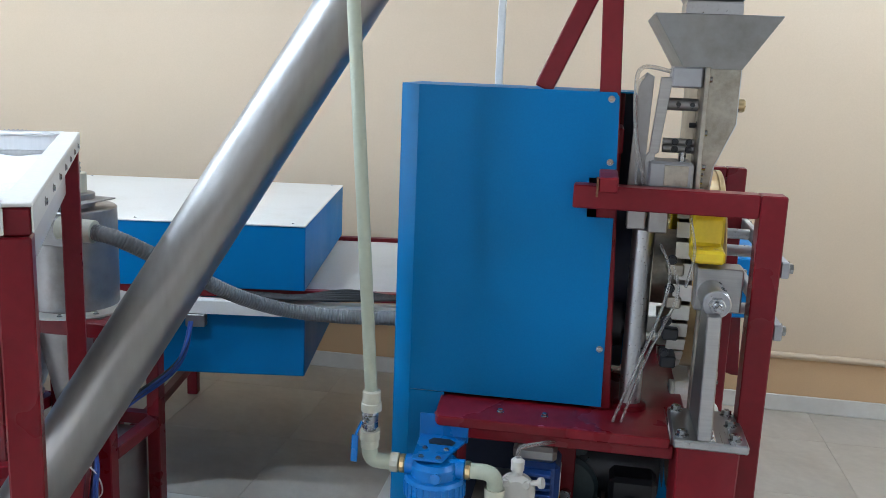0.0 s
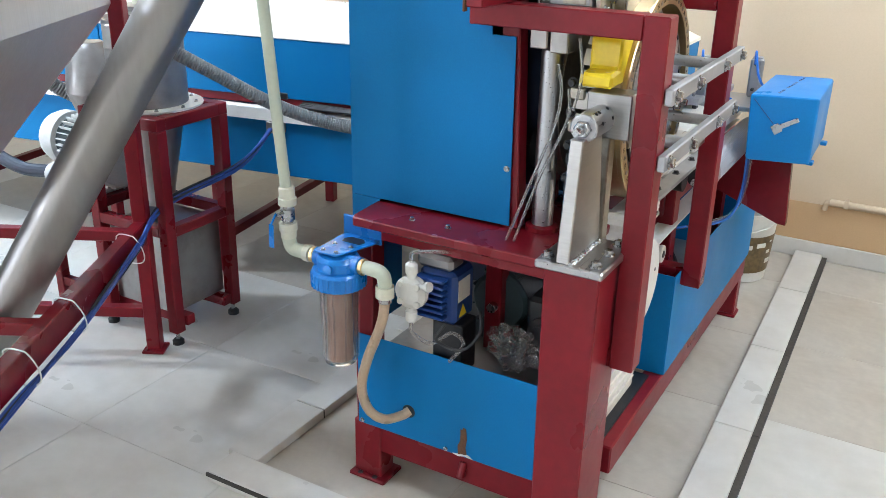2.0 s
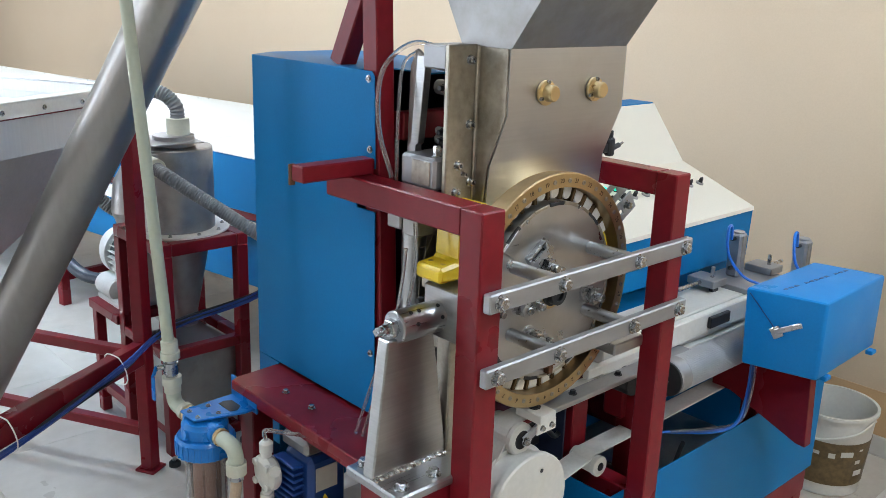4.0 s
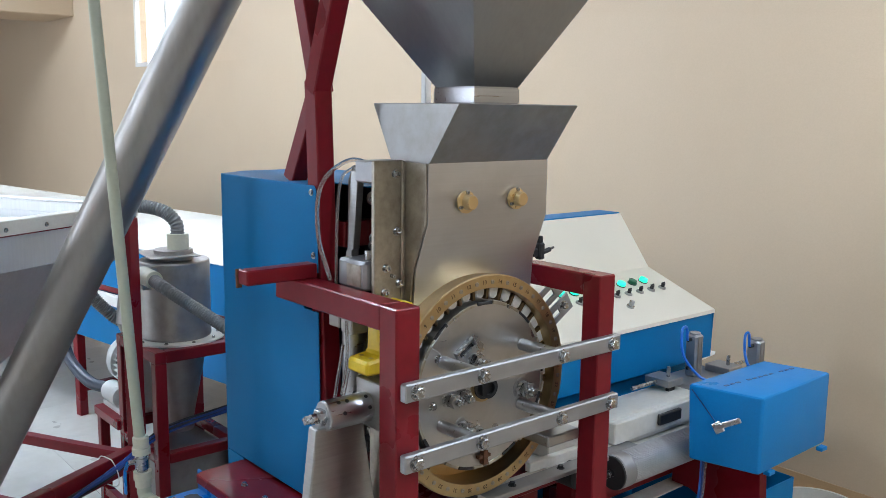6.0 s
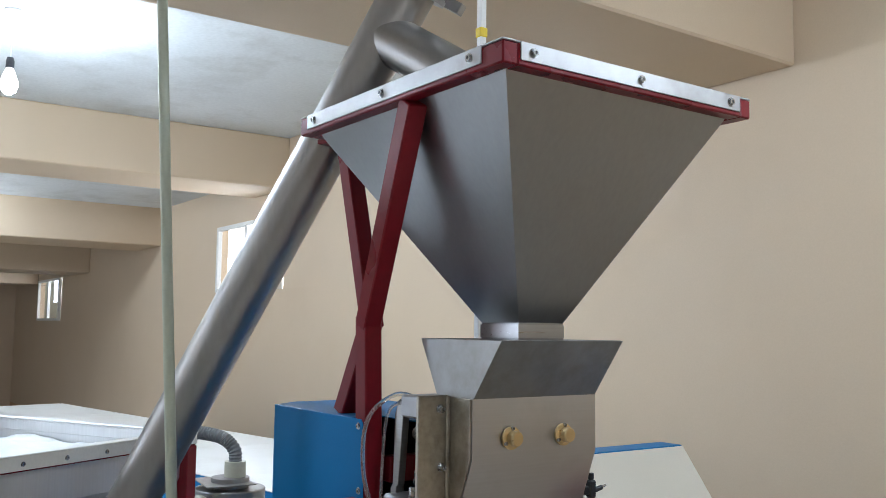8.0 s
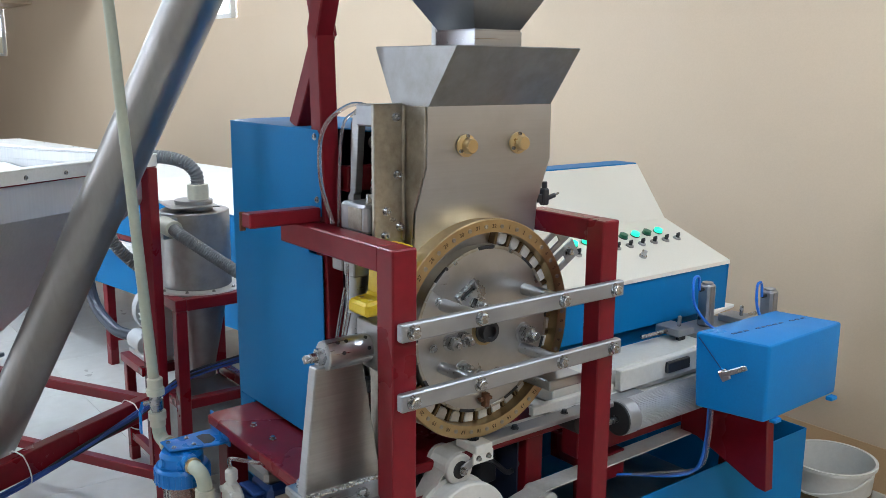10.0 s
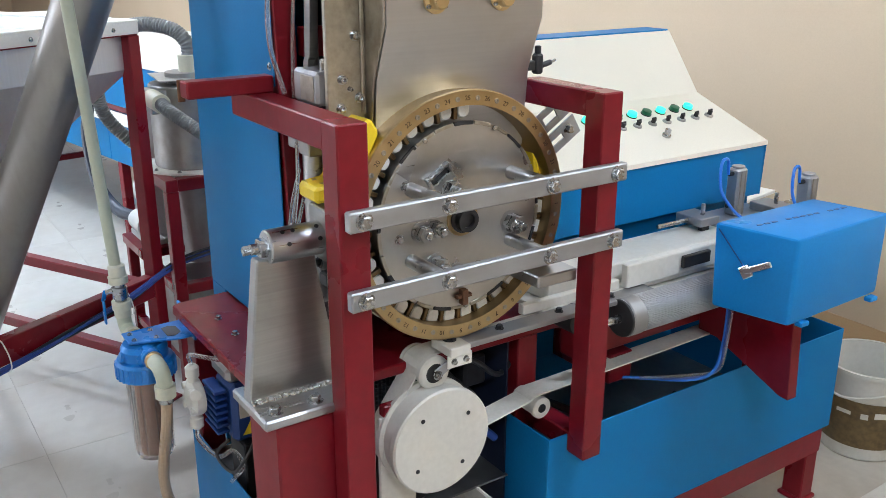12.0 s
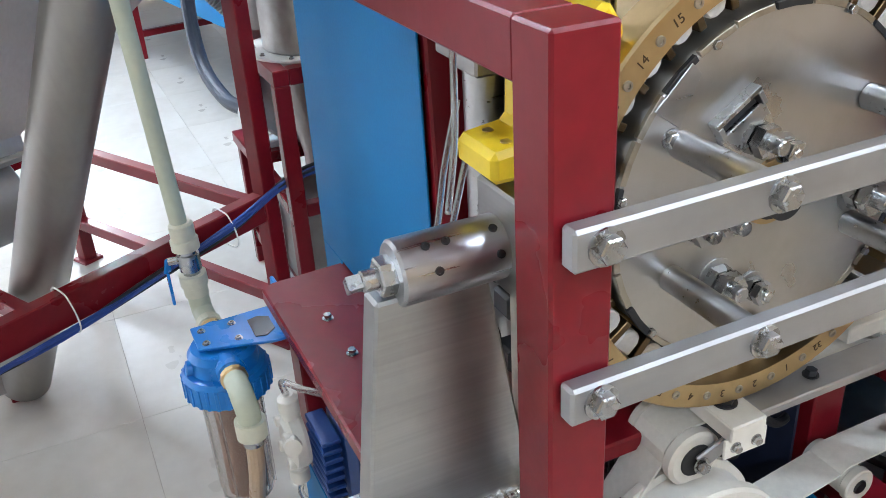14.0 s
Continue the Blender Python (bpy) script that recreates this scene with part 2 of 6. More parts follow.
INK = material("dark_blue_ink", (0.01, 0.05, 0.18), 0.5, vary=0.1)
PAPER = material("printed_label", (0.62, 0.60, 0.54), 0.55, vary=0.06)
PATTERN = material("brown_bucket_print", (0.13, 0.085, 0.035), 0.5, vary=0.4, big=18, fine=60)

# ---- mesh helpers ----
ORIGIN = {}


def thing(name, at, label, category, group="", turn=0.0, local=False):
    ob = new(name)
    ob.empty_display_size = 0.05
    ob.matrix_basis = pose(*at, 0, 0, turn)
    ORIGIN[ob.name] = Vector((0, 0, 0)) if local else Vector(at)
    return tagged(ob, label, category, group)


def finished(bm, name):
    bmesh.ops.recalc_face_normals(bm, faces=bm.faces)
    for e in bm.edges:
        if len(e.link_faces) == 2 and e.calc_face_angle(0) > 0.42:
            e.smooth = False
    for f in bm.faces:
        f.smooth = True
    me = bpy.data.meshes.new(name)
    bm.to_mesh(me)
    bm.free()
    return me


def part(name, bm, mat, parent, label=""):
    """Links a bmesh as one mesh object under a thing or a part. World coordinates are moved into the thing's own."""
    off = ORIGIN[parent.name]
    if off.length:
        bmesh.ops.translate(bm, verts=bm.verts, vec=-off)
    me = finished(bm, name)
    me.materials.append(mat)
    ob = new(name, me)
    ob.parent = parent
    ORIGIN[ob.name] = off
    return tagged(ob, label) if label else ob


def solid(name, bm, mat, label, category, kind="", group=""):
    me = finished(bm, name)
    me.materials.append(mat)
    return tagged(new(name, me), label, category, group, kind)


def shared(name, me, parent, m):
    """A part on mesh data that alike parts share; m is in the thing's coordinates before the shift to its base."""
    ob = new(name, me)
    ob.parent = parent
    ob.matrix_basis = Matrix.Translation(-ORIGIN[parent.name]) @ m
    return ob


def merge(*bms):
    first = bms[0]
    for other in bms[1:]:
        me = bpy.data.meshes.new("tmp")
        other.to_mesh(me)
        other.free()
        first.from_mesh(me)
        bpy.data.meshes.remove(me)
    return first


def box(x0, x1, y0, y1, z0, z1, bev=0.002, seg=1):
    bm = bmesh.new()
    bmesh.ops.create_cube(bm, size=1)
    bmesh.ops.scale(bm, vec=(x1 - x0, y1 - y0, z1 - z0), verts=bm.verts)
    bmesh.ops.translate(bm, vec=((x0 + x1) / 2, (y0 + y1) / 2, (z0 + z1) / 2), verts=bm.verts)
    if bev:
        bmesh.ops.bevel(bm, geom=bm.edges[:], offset=bev, segments=seg, profile=0.5, affect="EDGES")
    return bm


def frame_to(p0, p1, up=(0, 0, 1)):
    d = (Vector(p1) - Vector(p0)).normalized()
    u = Vector(up) if abs(d.dot(Vector(up))) < 0.99 else Vector((0, 1, 0))
    s = d.cross(u).normalized()
    return d, s, s.cross(d)


def bar(p0, p1, w, h, bev=0.002, up=(0, 0, 1)):
    """A straight tube of rectangular section, w across and h along up."""
    d, s, u = frame_to(p0, p1, up)
    bm = box(-w / 2, w / 2, 0, (Vector(p1) - Vector(p0)).length, -h / 2, h / 2, bev)
    m = Matrix((s, d, u)).transposed().to_4x4()
    m.translation = Vector(p0)
    bm.transform(m)
    return bm


def lathe(p0, direction, profile, seg=24):
    """Turned body: profile of (radius, distance along the direction)."""
    d, s, u = frame_to((0, 0, 0), direction)
    bm, rings = bmesh.new(), []
    for r, h in profile:
        c = Vector(p0) + d * h
        if r < 1e-6:
            rings.append([bm.verts.new(c)])
        else:
            rings.append([bm.verts.new(c + (s * math.cos(a) + u * math.sin(a)) * r) for a in (2 * math.pi * k / seg for k in range(seg))])
    for a, b in zip(rings, rings[1:]):
        for k in range(seg):
            q = [a[k % len(a)], a[(k + 1) % len(a)], b[(k + 1) % len(b)], b[k % len(b)]]
            q = list(dict.fromkeys(q))
            if len(q) > 2:
                bm.faces.new(q)
    for ring in (rings[0], rings[-1]):
        if len(ring) > 2:
            bm.faces.new(ring)
    return bm


def cyl(p0, p1, r, seg=28, bev=0.0015):
    v = Vector(p1) - Vector(p0)
    n = v.length
    return lathe(p0, v, [(r - bev, 0), (r, bev), (r, n - bev), (r - bev, n)], seg)


def pipe(p0, p1, r, wall=0.003, seg=28):
    v = Vector(p1) - Vector(p0)
    n = v.length
    return lathe(p0, v, [(r - wall, n * 0.5), (r - wall, 0), (r, 0), (r, n), (r - wall, n), (r - wall, n * 0.5)], seg)


def smooth_path(points, steps=8):
    p = [Vector(q) for q in points]
    p = [2 * p[0] - p[1], *p, 2 * p[-1] - p[-2]]
    out = []
    for k in range(1, len(p) - 2):
        a, b, c, d = p[k - 1:k + 3]
        for j in range(steps):
            t = j / steps
            out.append(0.5 * (2 * b + (c - a) * t + (2 * a - 5 * b + 4 * c - d) * t * t + (3 * b - a - 3 * c + d) * t ** 3))
    return out + [p[-2]]


def hose(points, r, seg=16, steps=8, ribs=0.0, pitch=0.012):
    path = smooth_path(points, steps)
    if ribs:
        fine, run = [], 0
        for a, b in zip(path, path[1:]):
            n = max(1, round((b - a).length / (pitch / 2)))
            fine += [a.lerp(b, j / n) for j in range(n)]
        path = fine + [path[-1]]
    bm, rings, s = bmesh.new(), [], None
    for k, c in enumerate(path):
        d = (path[min(k + 1, len(path) - 1)] - path[max(k - 1, 0)]).normalized()
        if s is None:
            _, s, _ = frame_to((0, 0, 0), d)
        s = (s - d * s.dot(d)).normalized()
        u = s.cross(d)
        rr = r * (1 + (ribs if k % 2 else -ribs))
        rings.append([bm.verts.new(c + (s * math.cos(a) + u * math.sin(a)) * rr) for a in (2 * math.pi * j / seg for j in range(seg))])
    for a, b in zip(rings, rings[1:]):
        for j in range(seg):
            bm.faces.new((a[j], a[(j + 1) % seg], b[(j + 1) % seg], b[j]))
    bm.faces.new(rings[0]), bm.faces.new(rings[-1])
    return bm


def prism(poly, axis, a0, a1, bev=0.0015):
    """A flat outline pushed along an axis. Outline in (y, z) for x, (x, z) for y, (x, y) for z."""
    put = {"x": lambda p, a: (a, p[0], p[1]), "y": lambda p, a: (p[0], a, p[1]), "z": lambda p, a: (p[0], p[1], a)}[axis]
    bm = bmesh.new()
    lo, hi = [bm.verts.new(put(p, a0)) for p in poly], [bm.verts.new(put(p, a1)) for p in poly]
    n = len(poly)
    bm.faces.new(lo), bm.faces.new(hi)
    for k in range(n):
        bm.faces.new((lo[k], lo[(k + 1) % n], hi[(k + 1) % n], hi[k]))
    bmesh.ops.recalc_face_normals(bm, faces=bm.faces)
    if bev:
        bmesh.ops.bevel(bm, geom=bm.edges[:], offset=bev, segments=1, profile=0.5, affect="EDGES")
    return bm


def skin(rings, close=True, thick=0.0):
    """Sheet through rings of corner points, given a thickness."""
    bm = bmesh.new()
    vs = [[bm.verts.new(p) for p in ring] for ring in rings]
    for a, b in zip(vs, vs[1:]):
        for k in range(len(a) if close else len(a) - 1):
            bm.faces.new((a[k], a[(k + 1) % len(a)], b[(k + 1) % len(a)], b[k]))
    if thick:
        bmesh.ops.recalc_face_normals(bm, faces=bm.faces)
        bmesh.ops.solidify(bm, geom=bm.faces[:], thickness=thick)
    return bm


def rect(x0, x1, y0, y1, z):
    return [(x0, y0, z), (x1, y0, z), (x1, y1, z), (x0, y1, z)]


BOLT_MESH = {}


def bolt(parent, at, axis, r=0.011, h=0.009, mat=None, washer=True, socket=False, name="bolt"):
    """A hexagon bolt with its washer, its head along axis."""
    mat = mat or ZINC
    key = (r, h, mat.name, washer, socket)
    if key not in BOLT_MESH:
        bm = lathe((0, 0, 0), (0, 0, 1), [(r * 1.36, 0), (r * 1.36, r * 0.2), (r, r * 0.2)] if washer else [(r, 0), (r, 0.0005)], 16)
        if socket:
            bm = merge(bm, lathe((0, 0, r * 0.2), (0, 0, 1), [(r, 0), (r, h * 0.9), (r * 0.9, h), (r * 0.5, h), (r * 0.5, h * 0.4), (0, h * 0.4)], 14))
        else:
            bm = merge(bm, lathe((0, 0, r * 0.2), (0, 0, 1), [(r, 0), (r, h * 0.85), (r * 0.86, h), (0, h)], 6))
        me = finished(bm, name)
        me.materials.append(mat)
        BOLT_MESH[key] = me
    m = Vector(axis).to_track_quat("Z", "Y").to_matrix().to_4x4()
    m.translation = Vector(at)
    return shared(name, BOLT_MESH[key], parent, m)


# ---- the hall ----
X0, X1, Y0 = -18.0, 4.2, -6.0


def hall():
    # long wall with its high windows cut through
    openings = [(-15.86, -13.33, 1.885, 2.61), (-7.12, -4.79, 2.165, 2.845), (-2.6, -0.95, 2.29, 2.98)]
    xs, bms = X0, []
    for a, b, lo, hi in openings:
        bms += [box(xs, a, WALL_Y, WALL_Y + 0.12, 0, CEIL, 0), box(a, b, WALL_Y, WALL_Y + 0.12, 0, lo, 0), box(a, b, WALL_Y, WALL_Y + 0.12, hi, CEIL, 0)]
        xs = b
    bms.append(box(xs, X1, WALL_Y, WALL_Y + 0.12, 0, CEIL, 0))
    solid("wall_north", merge(*bms), WALL, "apricot painted plaster wall with high windows", "wall", "structure")
    for k, (a, b, lo, hi) in enumerate(openings):
        w = thing(f"window_{k + 1}", ((a + b) / 2, WALL_Y + 0.1, lo), "small high window with white frame beside a blanked-off half", "window")
        w["kind"] = "structure"
        mid = a + (b - a) * 0.65
        y = WALL_Y - 0.012
        fr = part("window_frame", merge(box(a, mid, y, y + 0.05, lo, lo + 0.04), box(a, mid, y, y + 0.05, hi - 0.04, hi), box(a, a + 0.04, y, y + 0.05, lo + 0.04, hi - 0.04),
                                        box(mid - 0.04, mid, y, y + 0.05, lo + 0.04, hi - 0.04), box((a + mid) / 2 - 0.03, (a + mid) / 2 + 0.03, y, y + 0.05, lo + 0.04, hi - 0.04)), TOP_WHITE, w)
        for p, q in ((a + 0.04, (a + mid) / 2 - 0.03), ((a + mid) / 2 + 0.03, mid - 0.04)):
            g = part("pane", box(p, q, y + 0.02, y + 0.026, lo + 0.04, hi - 0.04, 0), GLASS, w)
            g.visible_shadow = False
        part("blind_panel", box(mid, b, WALL_Y + 0.045, WALL_Y + 0.09, lo, hi, 0), WALL, w, "painted board closing half the opening")
    solid("backdrop", box(X0, X1, WALL_Y + 1.2, WALL_Y + 1.25, 1.2, 4.2, 0), DAYLIGHT, "bright hazy daylight outside the windows", "sky", "structure")
    # the other walls, unseen; the wide doorways behind the camera are added
    bms, xs = [], X0
    for c in (-8.0, -2.5, 2.4):
        bms += [box(xs, c - 1.35, Y0 - 0.24, Y0, 0, CEIL, 0), box(c - 1.35, c + 1.35, Y0 - 0.24, Y0, 2.95, CEIL, 0)]
        xs = c + 1.35
    bms.append(box(xs, X1, Y0 - 0.24, Y0, 0, CEIL, 0))
    solid("wall_south", merge(*bms), WALL, "unseen apricot plaster wall with added wide doorways", "wall", "structure")
    solid("wall_east", box(X1, X1 + 0.24, Y0, WALL_Y, 0, CEIL, 0), WALL, "plain apricot painted plaster wall", "wall", "structure")
    solid("wall_west", box(X0 - 0.24, X0, Y0, WALL_Y, 0, CEIL, 0), WALL, "plain apricot painted plaster wall", "wall", "structure")
    solid("ceiling", box(X0, X1, Y0, WALL_Y, CEIL, CEIL + 0.2, 0), CEILING, "rough grey-white limewashed concrete ceiling", "ceiling", "structure")
    solid("ceiling_2", box(-8.91, -6.2, Y0, WALL_Y, 3.235, CEIL - 0.004, 0), CEILING, "lower limewashed ceiling bay between two beams", "ceiling", "structure")
    for k, (a, b, lo) in enumerate(((-1.35, -0.374, 2.99), (-6.2, -5.45, 3.055), (-9.9, -8.91, 2.78), (-13.2, -12.27, 2.60), (-16.6, -15.9, 2.55))):
        solid(f"beam_{k + 1}", box(a, b, Y0, WALL_Y, lo, CEIL, 0.01), WALL, "apricot painted concrete ceiling beam", "beam", "structure")
    solid("outer_ground", box(X0, X1, Y0 - 12, Y0 - 0.24, -0.06, -0.02, 0), PIT, "unseen bare ground outside the added doorways", "ground", "structure")
    solid("baseboard", merge(box(X0, X1, WALL_Y - 0.012, WALL_Y, 0, 0.085, 0.003)), TILE, "beige tile skirting along the wall", "skirting", "structure")
    solid("dado", box(X0, X1, WALL_Y - 0.004, WALL_Y, 0.086, 0.272, 0), STRIPE, "ochre painted band low on the wall", "wall band", "structure")
    c = thing("wall_conduit", (1.2, WALL_Y - 0.02, 0.30), "thin painted pipe clipped low along the wall", "pipe")
    part("tube", cyl((0.61, WALL_Y - 0.025, 0.30), (X1, WALL_Y - 0.025, 0.30), 0.014), WALL, c)
    part("end_bend", hose([(0.61, WALL_Y - 0.025, 0.30), (0.595, WALL_Y - 0.02, 0.288), (0.59, WALL_Y - 0.012, 0.255)], 0.012), WALL, c)
    for x in (0.67, 1.5, 2.4, 3.3):
        part("clip", box(x, x + 0.02, WALL_Y - 0.041, WALL_Y, 0.282, 0.318, 0.002), WALL, c)
    c = thing("cable_trunking", (-0.27, 2.54, 0.785), "pale grey square cable duct rising to the ceiling", "cable duct")
    part("duct", box(-0.281, -0.259, 2.529, 2.551, 0.787, CEIL, 0.002), TOP_WHITE, c)
    part("clamp", box(-0.284, -0.256, 2.526, 2.554, 2.72, 2.75, 0.002), YELLOW, c)


hall()


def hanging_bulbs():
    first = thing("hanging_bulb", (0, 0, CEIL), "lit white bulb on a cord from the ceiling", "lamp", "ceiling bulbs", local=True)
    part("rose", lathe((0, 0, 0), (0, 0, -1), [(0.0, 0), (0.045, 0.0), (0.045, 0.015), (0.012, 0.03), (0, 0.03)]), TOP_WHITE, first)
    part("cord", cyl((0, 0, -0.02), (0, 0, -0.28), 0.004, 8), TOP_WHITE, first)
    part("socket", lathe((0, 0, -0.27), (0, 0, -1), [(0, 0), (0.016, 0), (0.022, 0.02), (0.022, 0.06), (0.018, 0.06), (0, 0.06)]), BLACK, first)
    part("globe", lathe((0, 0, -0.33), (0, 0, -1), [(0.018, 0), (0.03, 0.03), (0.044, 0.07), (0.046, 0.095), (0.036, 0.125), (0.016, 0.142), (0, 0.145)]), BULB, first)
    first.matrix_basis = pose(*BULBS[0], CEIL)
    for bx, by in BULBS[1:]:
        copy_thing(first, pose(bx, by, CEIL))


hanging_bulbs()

# ---- the pressing machine ----
HUB = (0.345, 2.217, 1.148)
M = thing("pressing_machine", (0.05, 2.6, 0.0), "red-framed rotary pressing machine with blue covers and bronze drum", "machine")


def machine_frame():
    part("front_rail", box(-0.305, 0.275, 1.83, 1.89, 0.10, 0.192, 0.004), RED, M)
    part("rear_rail", box(-0.325, 0.275, 3.50, 3.56, 0.15, 0.25, 0.004), RED, M)
    for x0, x1 in ((-0.345, -0.285), (0.345, 0.405)):
        part("side_rail", box(x0, x1, 1.875 if x0 < 0 else 1.98, 3.56, 0.17, 0.255, 0.004), RED, M)
    leg = part("leg", box(-0.322, -0.230, 1.825, 1.895, 0.012, 0.192, 0.004), RED, M)
    part("foot_plate", box(-0.332, -0.210, 1.808, 1.91, 0.0, 0.014, 0.004), RED, leg)
    for dx in (-0.297, -0.247):
        bolt(leg, (dx, 1.818, 0.014), (0, 0, 1), 0.006, 0.003, BLACK)
    for x in (-0.345, 0.33):
        leg = part("leg", box(x, x + 0.07, 3.50, 3.56, 0.012, 0.17, 0.004), RED, M)
        part("foot_plate", box(x - 0.008, x + 0.078, 3.49, 3.57, 0.0, 0.014, 0.004), RED, leg)
    part("corner_post", box(-0.315, -0.255, 1.83, 1.89, 0.192, 0.805, 0.003), RED, M)
    part("inner_post", box(-0.01, 0.04, 2.02, 2.07, 0.2, 0.805, 0.003), RED, M)
    for x, y in ((-0.335, 2.45), (0.2, 2.45), (0.27, 2.62), (-0.335, 3.5), (0.27, 3.3)):
        part("inner_post", box(x, x + 0.06, y, y + 0.06, 0.25, 0.805, 0.003), RED, M)
    part("crate_shelf", box(0.12, 0.372, 1.94, 2.40, 0.2555, 0.2622, 0.001), BLACK, M, "black sheet under the crate")
    pad = part("side_pad", box(0.322, 0.332, 2.022, 2.112, 0.475, 0.735, 0.002), WHITE_PL, M, "white plastic strip")
    part("clip", box(0.316, 0.336, 2.03, 2.106, 0.735, 0.762, 0.003), RED, pad)
    part("clip", box(0.316, 0.336, 2.03, 2.106, 0.448, 0.475, 0.003), RED, pad)
    # heavy column with its stainless cap
    col = part("column", prism([(0.275, 0.0), (0.394, 0.0), (0.402, 0.834), (0.265, 0.834)], "y", 1.765, 1.935, 0.004), RED, M)
    part("foot_plate", box(0.235, 0.44, 1.75, 1.96, 0.0, 0.016, 0.003), RED, col)
    cap = part("cap_plate", box(0.252, 0.416, 1.738, 1.948, 0.834, 0.855, 0.004), STEEL_H, M, "ground stainless cap plate")
    for x, y in ((0.272, 1.770), (0.388, 1.770), (0.388, 1.852), (0.388, 1.922), (0.27, 1.925)):
        bolt(cap, (x, y, 0.855), (0, 0, 1), 0.0115, 0.011)
    # bench plate
    part("bench_plate", prism([(-0.292, 1.795), (0.251, 1.795), (0.251, 2.0), (0.30, 2.0), (0.30, 2.55), (-0.31, 2.55), (-0.31, 1.95), (-0.302, 1.815)], "z", 0.805, 0.83, 0.003), RED, M, "red painted bench plate with oily marks")
    part("bench_lip", box(-0.295, 0.262, 1.822, 1.832, 0.77, 0.805, 0.002), RED, M)
    for x, y in ((-0.149, 1.860), (-0.042, 1.860)):
        bolt(M, (x, y, 0.83), (0, 0, 1), 0.0065, 0.007)
    # pedestal
    ped = part("pedestal_plate", prism([(1.742, 0.855), (1.936, 0.855), (1.890, 1.135), (1.776, 1.135)], "x", 0.302, 0.334, 0.003), STEEL, M, "grey stainless wedge-shaped pedestal")
    rng = random.Random(5)
    bm, rings = bmesh.new(), []
    for k in range(97):
        y, w = 1.744 + k * 0.00192, 0.0082 + 0.0011 * math.sin(k * 0.9) + rng.uniform(-0.0006, 0.0006)
        h = w * (0.80 + 0.08 * math.sin(k * 1.3))
        rings.append([bm.verts.new((0.334 + w * math.cos(g) * 1.25, y, 0.8545 + h * math.sin(g))) for g in (0, 0.4, 0.8, 1.2, 1.57, 2.2, 3.14)])
    for p, q in zip(rings, rings[1:]):
        for j in range(6):
            bm.faces.new((p[j], p[j + 1], q[j + 1], q[j]))
        bm.faces.new((p[6], p[0], q[0], q[6]))
    bm.faces.new(rings[0]), bm.faces.new(rings[-1])
    part("weld_bead", bm, WELD, ped)
    sh = part("shaft_sleeve", lathe((0.323, 1.798, 1.156), (0, 1, 0), [(0, 0), (0.029, 0), (0.032, 0.003), (0.032, 0.111), (0.029, 0.114), (0, 0.114)], 36), STEEL_H, M)
    part("shaft_nut", lathe((0.323, 1.783, 1.156), (0, 1, 0), [(0, 0), (0.017, 0), (0.019, 0.002), (0.019, 0.016), (0, 0.016)], 6), ZINC, sh)
    part("shaft_stud", merge(cyl((0.323, 1.785, 1.156), (0.323, 1.768, 1.156), 0.0105, 16), lathe((0.323, 1.754, 1.156), (0, 1, 0), [(0, 0), (0.009, 0), (0.0095, 0.001), (0.0095, 0.018)], 4)), ZINC, sh)
    for y, a in ((1.826, 60), (1.846, 60), (1.894, 60), (1.832, 15), (1.894, 15)):
        c, s = math.cos(radians(a)), math.sin(radians(a))
        bolt(sh, (0.323 + 0.0315 * c, y, 1.156 + 0.0315 * s), (c, 0, s), 0.0042, 0.0015, BLACK, False, True, "grub_screw")
    blk = part("bearing_block", box(0.286, 0.392, 1.905, 1.975, 1.112, 1.216, 0.003), STEEL, M)
    part("bearing_pillar", box(0.30, 0.34, 1.93, 1.97, 0.83, 1.112, 0.003), PITTED, M)
    y1 = part("scraper_guard", prism([(1.893, 1.226), (1.975, 1.226), (2.0, 1.28), (2.032, 1.345), (2.012, 1.375), (1.972, 1.350), (1.945, 1.325), (1.943, 1.262), (1.893, 1.256)], "x", 0.270, 0.345, 0.006), YELLOW, M, "bright yellow nylon guard block")
    for x in (0.29, 0.325):
        part("screw_hole", lathe((x, 1.918, 1.2585), (0, 0, 1), [(0, 0), (0.006, 0), (0.006, 0.001), (0, 0.001)], 12), BRASS, y1)
    part("scraper_guard", prism([(2.435, 1.17), (2.472, 1.17), (2.470, 1.255), (2.452, 1.30), (2.425, 1.31), (2.42, 1.28)], "x", 0.26, 0.325, 0.005), YELLOW, M, "bright yellow nylon guard block")


machine_frame()


